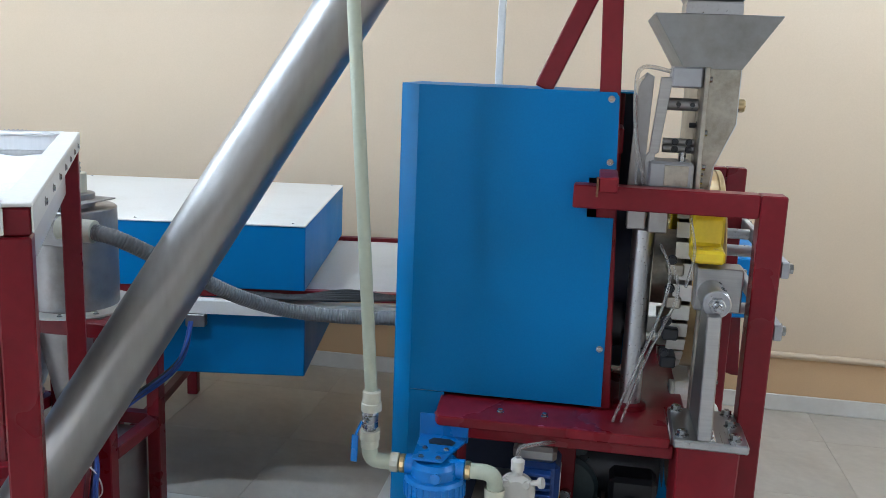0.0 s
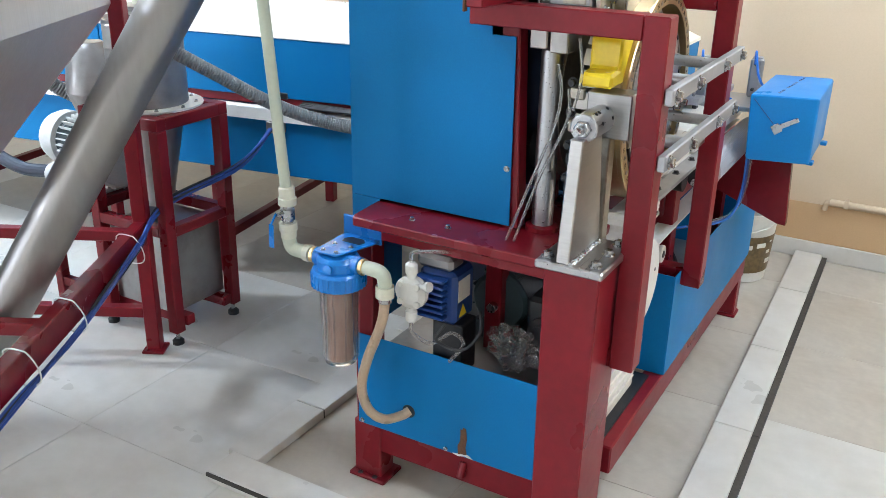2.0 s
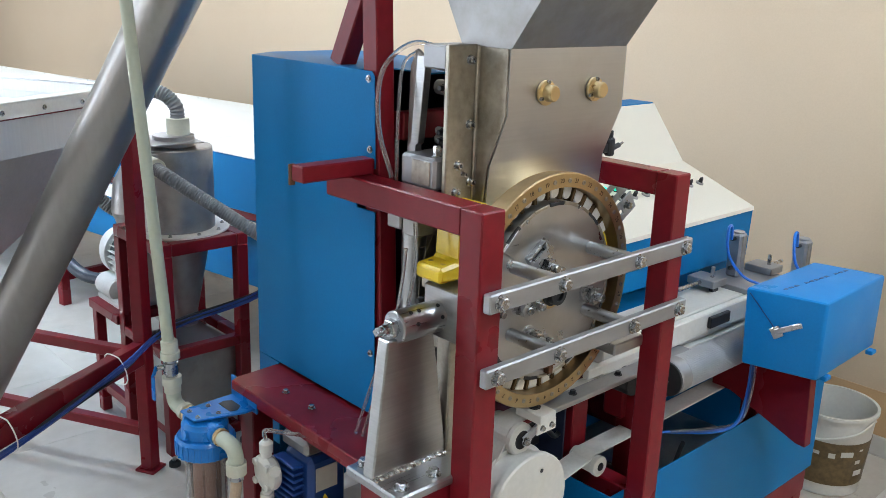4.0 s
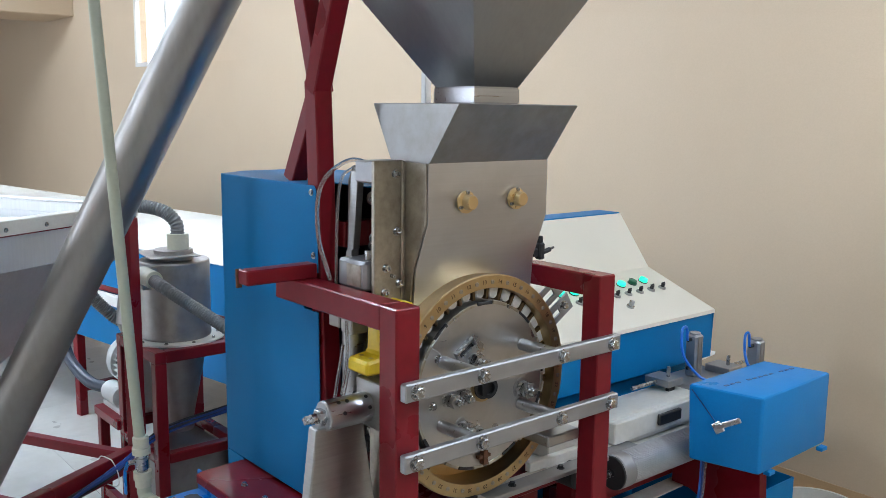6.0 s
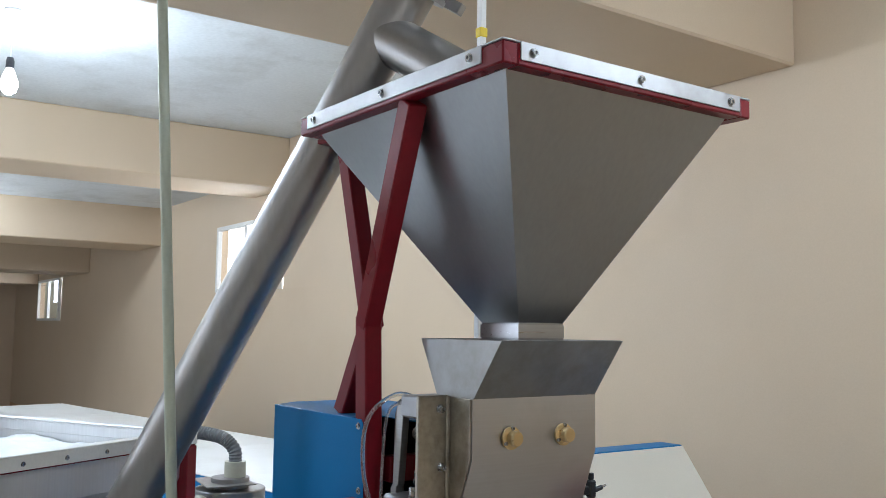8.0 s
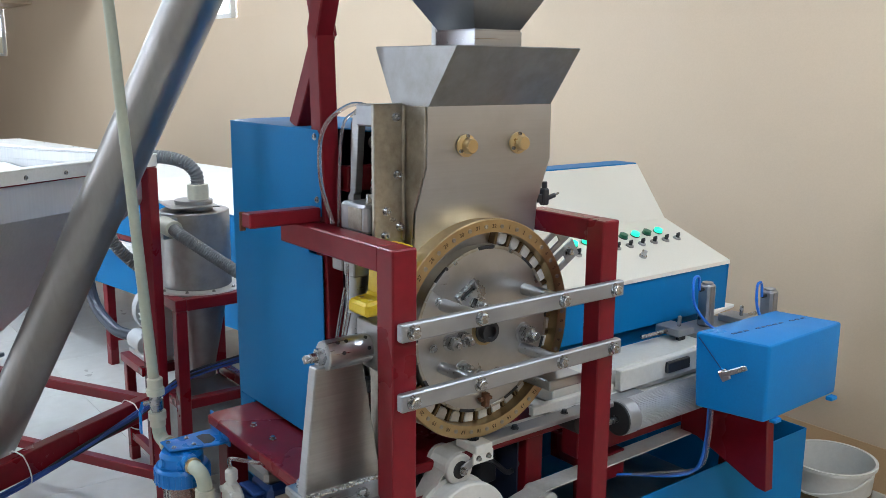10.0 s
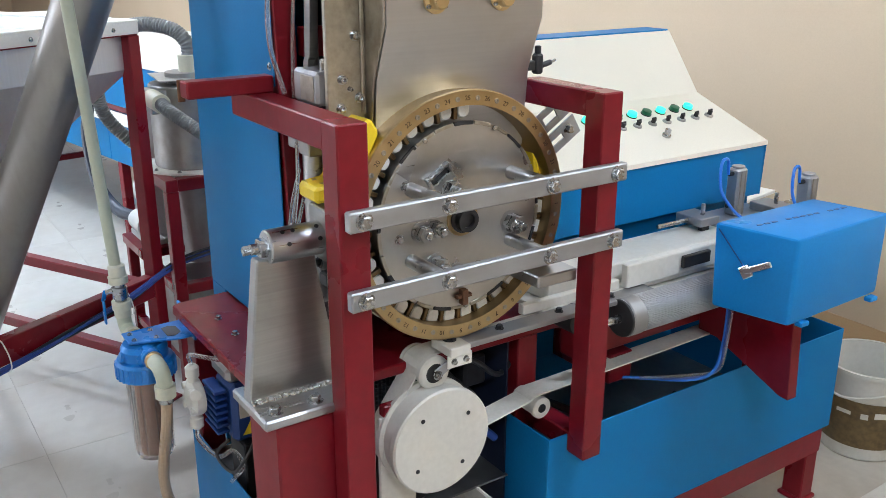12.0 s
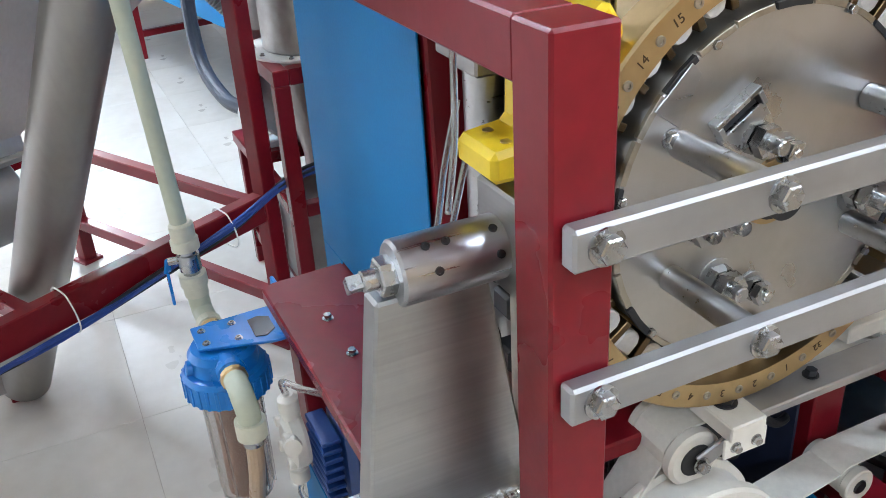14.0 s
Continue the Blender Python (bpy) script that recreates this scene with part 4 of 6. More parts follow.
def lower_drive():
    # white drive wheel, with its holes
    wheel = finished(lathe((-0.075, 0, 0), (1, 0, 0), [(0, 0), (0.118, 0), (0.122, 0.004), (0.122, 0.014), (0.112, 0.016), (0.112, 0.056), (0.122, 0.058), (0.122, 0.071), (0.118, 0.075), (0, 0.075)], 64), "drive_wheel")
    wheel.materials.append(WHITE_PL)
    w = new("drive_wheel", wheel)
    w.parent = M
    ORIGIN[w.name] = Vector((0, 0, 0))
    tagged(w, "white plastic drive wheel with four holes")
    w.matrix_basis = Matrix.Translation(WHEEL_BASE)
    for k in range(4):
        a = radians(38 + 90 * k)
        part("hole_bush", lathe((0.0003, 0.082 * math.cos(a), 0.082 * math.sin(a)), (1, 0, 0), [(0, 0), (0.005, 0), (0.005, 0.0012), (0, 0.0012)], 12), BLACK, w)
    r = part("nose_roller", lathe((0.27, 2.145, 0.818), (1, 0, 0), [(0, 0), (0.036, 0), (0.038, 0.003), (0.038, 0.012), (0.033, 0.014), (0.033, 0.072), (0.038, 0.074), (0.038, 0.085), (0.033, 0.088), (0.02, 0.088), (0.02, 0.082), (0, 0.082)], 36), WHITE_PL, M)
    part("bearing", cyl((0.352, 2.145, 0.818), (0.360, 2.145, 0.818), 0.022, 24), RUBBER, r)
    part("arm", bar((0.364, 2.145, 0.818), (0.372, 2.21, 0.856), 0.006, 0.022, 0.002), ALU, M)
    bolt(M, (0.368, 2.145, 0.818), (1, 0, 0), 0.008, 0.008)
    i = part("idler_roller", lathe((0.275, 2.447, 0.642), (1, 0, 0), [(0, 0), (0.024, 0), (0.024, 0.07), (0.0265, 0.072), (0.0265, 0.082), (0.024, 0.084), (0.012, 0.084), (0.012, 0.08), (0, 0.08)], 30), WHITE_PL, M)
    part("bearing", cyl((0.353, 2.447, 0.642), (0.361, 2.447, 0.642), 0.011, 20), BLACK, i)
    # flat belt round the wheels
    def on(c, rad, a):
        return (c[0] + rad * math.cos(radians(a)), c[1] + rad * math.sin(radians(a)))
    top, big, idl = (2.145, 0.818), (2.138, 0.676), (2.447, 0.642)
    path = [(3.35, 0.857), (2.6, 0.857)] + [on(top, 0.0355, a) for a in (90, 110, 135, 160, 185)]
    path += [on(big, 0.1145, a) for a in (168, 195, 220, 245, 270, 295, 318, 335)]
    path += [on(idl, 0.0265, a) for a in (140, 120, 100)] + [(2.9, 0.674), (3.35, 0.682)]
    p3 = [Vector((0, y, z)) for y, z in path]
    bm = bmesh.new()
    rows = []
    for k, c in enumerate(p3):
        d = (p3[min(k + 1, len(p3) - 1)] - p3[max(k - 1, 0)]).normalized()
        nrm = Vector((0, -d.z, d.y))
        rows.append([bm.verts.new(c + nrm * s * 0.0018 + Vector((x, 0, 0))) for x, s in ((0.284, -1), (0.342, -1), (0.342, 1), (0.284, 1))])
    for a, b in zip(rows, rows[1:]):
        for j in range(4):
            bm.faces.new((a[j], a[(j + 1) % 4], b[(j + 1) % 4], b[j]))
    bm.faces.new(rows[0]), bm.faces.new(rows[-1])
    part("flat_belt", bm, BELT, M, "worn white flat conveyor belt")
    # slide rail under the drum
    rail = part("slide_rail", box(0.335, 0.382, 2.20, 2.78, 0.866, 0.879, 0.002), ALU, M)
    for y in (2.316, 2.488, 2.65):
        bolt(rail, (0.356, y, 0.879), (0, 0, 1), 0.0075, 0.008, BLACK)
    bk = part("nose_block", merge(box(0.32, 0.395, 2.16, 2.212, 0.862, 0.884, 0.002), box(0.388, 0.392, 2.155, 2.217, 0.838, 0.866, 0.001)), WHITE_PL, M)
    bolt(bk, (0.352, 2.186, 0.884), (0, 0, 1), 0.011, 0.003, BLACK)
    for y in (2.171, 2.201):
        bolt(bk, (0.392, y, 0.852), (1, 0, 0), 0.0055, 0.006)
    part("white_bed", box(0.14, 0.334, 2.46, 3.42, 0.866, 0.880, 0.002), WHITE_PL, M)
    part("white_guide", box(0.315, 0.334, 2.40, 2.70, 0.881, 0.905, 0.002), WHITE_PL, M)
    part("white_guide", box(0.322, 0.345, 2.715, 3.32, 0.881, 0.942, 0.003), WHITE_PL, M)
    part("white_guide", box(0.17, 0.30, 2.50, 3.32, 0.881, 0.932, 0.003), WHITE_PL, M)
    part("pusher", box(0.346, 0.358, 2.90, 3.0, 0.900, 0.932, 0.002), BLACK, M)
    # ribbed roller
    cx, cz, rr, n = 0.392, 0.836, 0.046, 56
    bm, ends = bmesh.new(), []
    for y in (2.70, 3.32):
        ends.append([bm.verts.new((cx + rad * math.cos(a), y, cz + rad * math.sin(a))) for k in range(n) for rad, a in ((rr, 2 * math.pi * k / n), (rr, 2 * math.pi * (k + 0.5) / n), (rr - 0.0035, 2 * math.pi * (k + 0.6) / n), (rr - 0.0035, 2 * math.pi * (k + 0.9) / n))])
    for j in range(4 * n):
        bm.faces.new((ends[0][j], ends[0][(j + 1) % (4 * n)], ends[1][(j + 1) % (4 * n)], ends[1][j]))
    bm.faces.new(ends[0]), bm.faces.new(ends[1])
    ro = part("ribbed_roller", bm, FLUTED, M, "fluted grey metal roller")
    part("collar", cyl((cx, 2.655, cz), (cx, 2.70, cz), 0.0475, 40, 0.003), ALU, ro)
    part("end_cap", cyl((cx, 2.648, cz), (cx, 2.655, cz), 0.046, 40), RUBBER, ro)
    part("axle", cyl((cx, 2.56, cz), (cx, 2.66, cz), 0.010, 16), ZINC, ro)
    part("gearmotor", cyl((0.30, 2.545, 0.845), (0.37, 2.545, 0.845), 0.034, 24), RUBBER, M)
    part("drive_motor", cyl((0.05, 2.14, 0.60), (0.26, 2.14, 0.60), 0.075, 30), BLACK, M)
    # mesh guard beside the column
    bm = bmesh.new()
    for k in range(14):
        bm = merge(bm, box(0.26, 0.262, 1.99 + k * 0.01, 1.992 + k * 0.01, 0.62, 0.80, 0))
    for k in range(18):
        bm = merge(bm, box(0.2605, 0.2615, 1.985, 2.13, 0.625 + k * 0.01, 0.627 + k * 0.01, 0))
    part("mesh_guard", bm, BLACK, M)
    # belt trough, open at the top
    def wall_of(name, *a):
        part(name, box(*a, 0.001), BLUE, M)
    wall_of("trough_side", 0.404, 0.408, 2.43, 3.585, 0.256, 0.585)
    wall_of("trough_end", -0.25, 0.404, 2.43, 2.434, 0.256, 0.585)
    wall_of("trough_end", -0.25, 0.404, 3.581, 3.585, 0.256, 0.585)
    part("trough_floor", box(-0.25, 0.404, 2.434, 3.581, 0.256, 0.262, 0), SHEET, M)
    part("trough_side", box(-0.254, -0.25, 2.43, 3.585, 0.256, 0.70, 0.001), BLUE, M)
    part("cross_beam", box(-0.20, 0.30, 2.72, 2.80, 0.60, 0.68, 0.003), RED, M)
    part("beam", box(0.24, 0.30, 2.60, 3.5, 0.70, 0.80, 0.003), RED, M)
    # red bracket that carries the end box
    part("box_bracket", prism([(0.30, 0.82), (0.585, 0.842), (0.600, 0.588), (0.572, 0.590), (0.36, 0.675), (0.30, 0.675)], "y", 3.05, 3.085, 0.002), RED, M)
    # blue end box with latch
    corners = [(0.455, 2.880), (0.655, 2.925), (0.642, 3.300), (0.455, 3.258)]
    bm = bmesh.new()
    lo = [bm.verts.new((x + (0.012 if k in (0, 3) else 0), y, 0.842)) for k, (x, y) in enumerate(corners)]
    hi = [bm.verts.new((x, y, 1.053)) for x, y in corners]
    bm.faces.new(lo), bm.faces.new(hi)
    for k in range(4):
        bm.faces.new((lo[k], lo[(k + 1) % 4], hi[(k + 1) % 4], hi[k]))
    bmesh.ops.bevel(bm, geom=bm.edges[:], offset=0.009, segments=3, profile=0.5, affect="EDGES")
    eb = part("end_box", bm, BLUE_BOX, M, "bright blue sheet-metal end box with a latch")
    d = Vector((0.2, 0.045, 0)).normalized()
    nrm = Vector((0.045, -0.2, 0)).normalized()
    base = Vector((0.563, 2.9043, 0.018)) + nrm * 0.002
    part("latch_plate", bar(base + d * -0.03 + Vector((0, 0, 0.925)) + nrm * 0.003, base + d * -0.008 + Vector((0, 0, 0.94)) + nrm * 0.003, 0.008, 0.03), ZINC, eb)
    part("latch_lever", bar(base + d * -0.022 + Vector((0, 0, 0.935)) + nrm * 0.010, base + d * 0.042 + Vector((0, 0, 0.968)) + nrm * 0.010, 0.006, 0.015), ZINC, eb)
    part("lid_seam", bar(base + d * -0.098 + Vector((0, 0, 1.022)), base + d * -0.028 + Vector((0, 0, 0.945)), 0.003, 0.002, 0), INK, eb)
    for k in range(13):
        if k in (3, 9):
            continue
        a = Vector((0.530 + 0.002 * k, 2.940 + 0.0245 * k, 1.0535))
        part("print_bar", bar(a, a + Vector((0.001, 0.016, 0)), 0.008, 0.001, 0), INK, eb)
    for y in (2.97, 3.25):
        part("hinge", box(0.640, 0.660, y, y + 0.03, 0.83, 0.842, 0.002), BLUE_BOX, eb)
    # pneumatic cylinders and clamps beside the roller
    for x, y, z0 in ((0.212, 3.262, 0.9476), (0.375, 3.352, 0.9476)):
        c = part("air_cylinder", merge(box(x - 0.021, x + 0.021, y - 0.021, y + 0.021, z0, z0 + 0.137, 0.006), cyl((x, y, z0 + 0.137), (x, y, z0 + 0.143), 0.018, 20)), ALU, M)
        for s in (-1, 1):
            part("groove", box(x + 0.0205, x + 0.0222, y + s * 0.009 - 0.002, y + s * 0.009 + 0.002, z0 + 0.004, z0 + 0.132, 0), SHEET, c)
        part("elbow", cyl((x, y - 0.02, z0 + 0.122), (x, y - 0.038, z0 + 0.122), 0.006, 12), BLACK, c)
        part("elbow", cyl((x, y - 0.02, z0 + 0.03), (x, y - 0.035, z0 + 0.03), 0.006, 12), BLACK, c)
        part("air_line", hose([(x, y - 0.04, z0 + 0.122), (x, y - 0.048, z0 + 0.165), (x + 0.01, y - 0.085, z0 + 0.16), (x + 0.03, y - 0.10, z0 + 0.09), (x + 0.07, y - 0.075, z0 + 0.03), (x + 0.12, y - 0.05, z0 + 0.01)], 0.0042), AIR_HOSE, c)
    for x, y in ((0.205, 3.08), (0.245, 3.345)):
        cb = part("clamp_block", box(x - 0.045, x + 0.045, y, y + 0.075, 0.948, 0.971, 0.002), ALU, M)
        part("pin", cyl((x + 0.015, y + 0.04, 0.971), (x + 0.015, y + 0.04, 1.004), 0.006, 14), ZINC, cb)
        part("clamp_post", box(x + 0.02, x + 0.034, y + 0.02, y + 0.05, 0.893, 0.948, 0.001), BLACK, cb)
    part("guide_rod", cyl((0.205, 2.96, 0.960), (0.205, 3.08, 0.960), 0.006, 14), ZINC, M)
    part("guide_rod", cyl((0.245, 3.42, 0.960), (0.245, 3.50, 0.960), 0.006, 14), ZINC, M)
    part("slide_beam", box(0.15, 0.41, 3.165, 3.39, 0.930, 0.9475, 0.002), ALU, M)
    part("slide_leg", box(0.28, 0.32, 3.20, 3.24, 0.893, 0.930, 0.002), BLACK, M)
    # wiring hanging in the dark space under the drum
    for k, pts in enumerate(([(0.10, 2.28, 0.80), (0.16, 2.30, 0.70), (0.20, 2.36, 0.63), (0.14, 2.41, 0.55)], [(0.20, 2.24, 0.80), (0.26, 2.32, 0.76), (0.25, 2.40, 0.70), (0.20, 2.50, 0.72), (0.16, 2.62, 0.76)],
                             [(0.02, 2.30, 0.78), (0.12, 2.34, 0.66), (0.22, 2.33, 0.60), (0.24, 2.40, 0.52)], [(0.05, 2.5, 0.60), (0.16, 2.58, 0.50), (0.28, 2.66, 0.46), (0.30, 2.85, 0.44), (0.2, 3.1, 0.42)],
                             [(0.1, 2.5, 0.58), (0.24, 2.6, 0.55), (0.33, 2.7, 0.50), (0.34, 2.9, 0.40), (0.25, 3.2, 0.30)])):
        part("wiring", hose(pts, 0.007 if k % 2 else 0.010, 10), (RUBBER, BLACK, CABLE)[k % 3], M)
    part("junction_box", box(0.10, 0.20, 2.335, 2.40, 0.655, 0.735, 0.006), BLACK, M)
    part("motor_bracket", prism([(0.02, 0.55), (0.24, 0.55), (0.22, 0.60), (0.10, 0.76), (0.02, 0.76)], "y", 2.30, 2.312, 0.002), BLACK, M)
    # air lines dropping from the box
    for k in range(3):
        part("air_line", hose([(0.46 + 0.006 * k, 2.96, 0.84), (0.46 + 0.005 * k, 2.955, 0.72), (0.44, 2.95 + 0.01 * k, 0.63), (0.40, 2.90, 0.605 + 0.006 * k), (0.33, 2.80, 0.61), (0.27, 2.75, 0.60)], 0.0045), (AIR_HOSE, CABLE, CLEAR_HOSE)[k], M)

    return w


WHEEL = lower_drive()


def console():
    y0, y1 = 2.66, 3.495
    part("console_body", prism([(0.121, 0.952), (0.121, 1.112), (-0.163, 1.217), (-0.300, 1.396), (-0.40, 1.396), (-0.40, 0.6), (0.08, 0.6), (0.08, 0.952)], "y", y0, y1, 0.002), BLUE, M, "blue console body")
    face = part("console_face", skin([[(0.127, y0, 1.106), (0.127, y1 + 0.004, 1.106)], [(0.125, y0, 1.118), (0.125, y1 + 0.004, 1.118)], [(-0.160, y0, 1.225), (-0.160, y1 + 0.004, 1.225)], [(-0.300, y0, 1.408), (-0.300, y1 + 0.004, 1.408)]], False, 0.004), CREAM, M, "cream powder-coated sloping control face")
    part("console_lid", box(-0.40, -0.300, y0, y1, 1.398, 1.412, 0.002), BLUE, M)
    part("console_side", prism([(0.123, 1.110), (-0.161, 1.219), (-0.300, 1.400), (-0.40, 1.400), (-0.40, 0.95), (0.118, 0.95)], "y", y1 + 0.001, y1 + 0.004, 0), BLUE, M)
    slope = Vector((-0.285, 0, 0.107)).normalized()
    up = Vector((0.107, 0, 0.285)).normalized()

    def spot(s, y):
        return Vector((0.125, y, 1.118)) + slope * s + up * 0.001
    for k in range(8):
        y = 3.368 - 0.0595 * k
        p = spot(0.222, y)
        lamp = part("lamp_bezel", lathe(p, up, [(0, 0), (0.0165, 0), (0.0165, 0.003), (0, 0.003)], 24), BLACK, face)
        part("push_lens", lathe(p + up * 0.003, up, [(0, 0), (0.0152, 0), (0.0142, 0.010), (0, 0.012)], 20), GREEN_OFF if k in (1, 3, 5) else GREEN_ON, face)
    for k in range(9):
        y = 3.41 - 0.061 * k
        p = spot(0.168, y)
        part("switch_ring", lathe(p, up, [(0, 0), (0.014, 0), (0.013, 0.004), (0.009, 0.006), (0, 0.006)], 20), SHEET, face)
        part("switch_knob", merge(lathe(p + up * 0.006, up, [(0, 0), (0.007, 0), (0.006, 0.012), (0, 0.013)], 12), bar(p + up * 0.015 + Vector((0, -0.008, 0)), p + up * 0.017 + Vector((0, 0.008, 0)), 0.005, 0.012, 0.001)), BLACK, face)
    p = spot(0.10, 3.158)
    part("key_switch", lathe(p, up, [(0, 0), (0.013, 0), (0.013, 0.006), (0.009, 0.008), (0.009, 0.022), (0, 0.022)], 20), ZINC, face)
    p = spot(0.25, 2.735)
    es = part("stop_collar", lathe(p, up, [(0, 0), (0.018, 0), (0.018, 0.012), (0, 0.012)], 24), CREAM, face)
    part("stop_button", lathe(p + up * 0.012, up, [(0, 0), (0.010, 0), (0.010, 0.012), (0.019, 0.014), (0.019, 0.026), (0.013, 0.030), (0, 0.031)], 24), RED_KNOB, face)


console()


def lower_panel():
    pan = part("splash_panel", prism([(-0.300, 0.190), (0.272, 0.194), (0.272, 0.474), (0.266, 0.480), (-0.300, 0.480)], "y", 1.818, 1.821, 0.0008), BLUE, M, "blue lower splash panel with a rust stain")
    for x, z in ((-0.287, 0.200), (-0.01, 0.200), (0.266, 0.206), (0.262, 0.426)):
        bolt(pan, (x, 1.818, z), (0, -1, 0), 0.005, 0.003, ZINC, True, True, "screw")
    rng = random.Random(11)
    poly = [(0.03 + dx * 0.55 + rng.uniform(-0.003, 0.003), 0.198 + dz * 0.9) for dx, dz in ((0.0, 0.0), (0.022, 0.004), (0.044, 0.0), (0.040, 0.03), (0.046, 0.06), (0.038, 0.095), (0.026, 0.098), (0.018, 0.086), (0.008, 0.092), (0.006, 0.05), (0.0, 0.03))]
    part("rust_patch", prism(poly, "y", 1.8165, 1.818, 0), RUST, pan)
    part("chipped_paint", prism([(0.012, 0.195), (0.03, 0.191), (0.05, 0.197), (0.075, 0.194), (0.06, 0.204), (0.035, 0.199)], "y", 1.8162, 1.818, 0), TOP_WHITE, pan)
    part("drain_stub", cyl((0.04, 1.815, 0.125), (0.04, 1.835, 0.165), 0.012, 14), RED, M)
    part("inner_floor", box(-0.25, 0.27, 1.825, 2.42, 0.42, 0.425, 0), SHEET, M)
    # back sheet, coloured dark for the shade under the bench
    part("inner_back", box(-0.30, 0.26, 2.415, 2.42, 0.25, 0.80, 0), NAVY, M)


lower_panel()


# ---- things round the machine ----
def motor():
    m = thing("electric_motor", (0.10, 2.15, 0.425), "dark green electric motor standing inside the machine", "motor")
    body = part("housing", cyl((0.02, 2.05, 0.56), (0.02, 2.3, 0.56), 0.085, 32, 0.01), DARK_MOTOR, m)
    part("terminal_box", box(-0.03, 0.07, 2.08, 2.18, 0.635, 0.70, 0.006), DARK_MOTOR, m)
    part("shaft", cyl((0.02, 2.0, 0.56), (0.02, 2.05, 0.56), 0.014, 16), ZINC, m)
    for k in range(10):
        a = radians(20 + 36 * k)
        part("fin", bar((0.02 + 0.09 * math.cos(a), 2.07, 0.56 + 0.09 * math.sin(a)), (0.02 + 0.09 * math.cos(a), 2.28, 0.56 + 0.09 * math.sin(a)), 0.004, 0.016, 0.0005, (math.cos(a), 0, math.sin(a))), DARK_MOTOR, body)
    part("base", box(-0.07, 0.11, 2.07, 2.28, 0.425, 0.478, 0.003), DARK_MOTOR, m)
    m = thing("gearbox", (0.19, 2.0, 0.425), "dark steel gearbox beside the motor", "gearbox")
    part("case", box(0.13, 0.25, 1.99, 2.2, 0.425, 0.63, 0.012), BLACK, m)
    part("coupling", lathe((0.19, 1.95, 0.54), (0, 1, 0), [(0, 0), (0.03, 0), (0.03, 0.02), (0.045, 0.02), (0.045, 0.04), (0, 0.04)], 24), BLACK, m)
    b = thing("plastic_bag", (0.14, 1.93, 0.425), "crumpled clear plastic bag inside the frame", "bag")
    bm = bmesh.new()
    bmesh.ops.create_icosphere(bm, subdivisions=4, radius=1)
    for v in bm.verts:
        v.co *= 0.75 + 0.5 * noise.noise(v.co * 2.6) + 0.15 * noise.noise(v.co * 8)
        v.co = Vector((0.13 + v.co.x * 0.09, 1.925 + v.co.y * 0.045, 0.50 + v.co.z * 0.075))
    part("film", bm, CLEAR, b)


motor()


def dosing_pump():
    p = thing("dosing_pump", (-0.06, 1.86, 0.425), "blue dosing pump with a white pump head", "pump")
    part("housing", box(-0.105, 0.005, 1.865, 1.97, 0.575, 0.725, 0.012), PUMP_BLUE, p)
    for k in range(7):
        part("rib", box(-0.10, -0.015, 1.832 + 0.0001 * k, 1.862, 0.60 + k * 0.017, 0.608 + k * 0.017, 0.002), PUMP_BLUE, p)
    part("clear_cover", box(-0.11, -0.005, 1.86, 1.93, 0.726, 0.765, 0.01), SHEET, p)
    part("name_plate", box(0.0055, 0.007, 1.88, 1.94, 0.64, 0.70, 0), PAPER, p)
    part("warning_sign", prism([(1.885, 0.595), (1.925, 0.595), (1.905, 0.628)], "x", 0.0055, 0.007, 0), YELLOW, p)
    part("stand", box(-0.07, 0.02, 1.88, 1.96, 0.425, 0.575, 0.004), BLACK, p)
    head = part("pump_head", lathe((-0.093, 1.825, 0.674), (0, -1, 0), [(0, 0), (0.042, 0), (0.045, 0.006), (0.045, 0.022), (0.030, 0.030), (0, 0.032)], 32), WHITE_PL, p, "white plastic pump head")
    for k in range(4):
        a = radians(45 + 90 * k)
        part("boss", cyl((-0.093 + 0.034 * math.cos(a), 1.805, 0.674 + 0.034 * math.sin(a)), (-0.093 + 0.034 * math.cos(a), 1.790, 0.674 + 0.034 * math.sin(a)), 0.009, 14), WHITE_PL, head)
    for s in (1, -1):
        part("valve", lathe((-0.093, 1.81, 0.674 + s * 0.042), (0, 0, s), [(0, 0), (0.013, 0), (0.013, 0.01), (0.016, 0.012), (0.016, 0.035), (0.009, 0.042), (0, 0.042)], 16), WHITE_PL, head)
    part("bleed_knob", lathe((-0.06, 1.803, 0.70), (1, -0.3, 0.3), [(0, 0), (0.007, 0), (0.007, 0.02), (0.013, 0.022), (0.013, 0.032), (0, 0.032)], 14), WHITE_PL, head)
    part("feed_line", hose([(-0.093, 1.81, 0.755), (-0.088, 1.805, 0.785), (-0.05, 1.825, 0.79), (-0.01, 1.87, 0.782)], 0.005), CLEAR_HOSE, p)
    part("suction_line", hose([(-0.093, 1.81, 0.592), (-0.09, 1.81, 0.56), (-0.05, 1.84, 0.525), (0.0, 1.86, 0.56), (0.03, 1.87, 0.53), (0.0, 1.85, 0.48)], 0.005), CLEAR_HOSE, p)
    part("cable", hose([(-0.02, 1.86, 0.58), (-0.03, 1.83, 0.545), (0.04, 1.84, 0.53), (0.08, 1.86, 0.58), (0.06, 1.9, 0.62)], 0.004), RUBBER, p)
    p.location.y -= 0.042


dosing_pump()


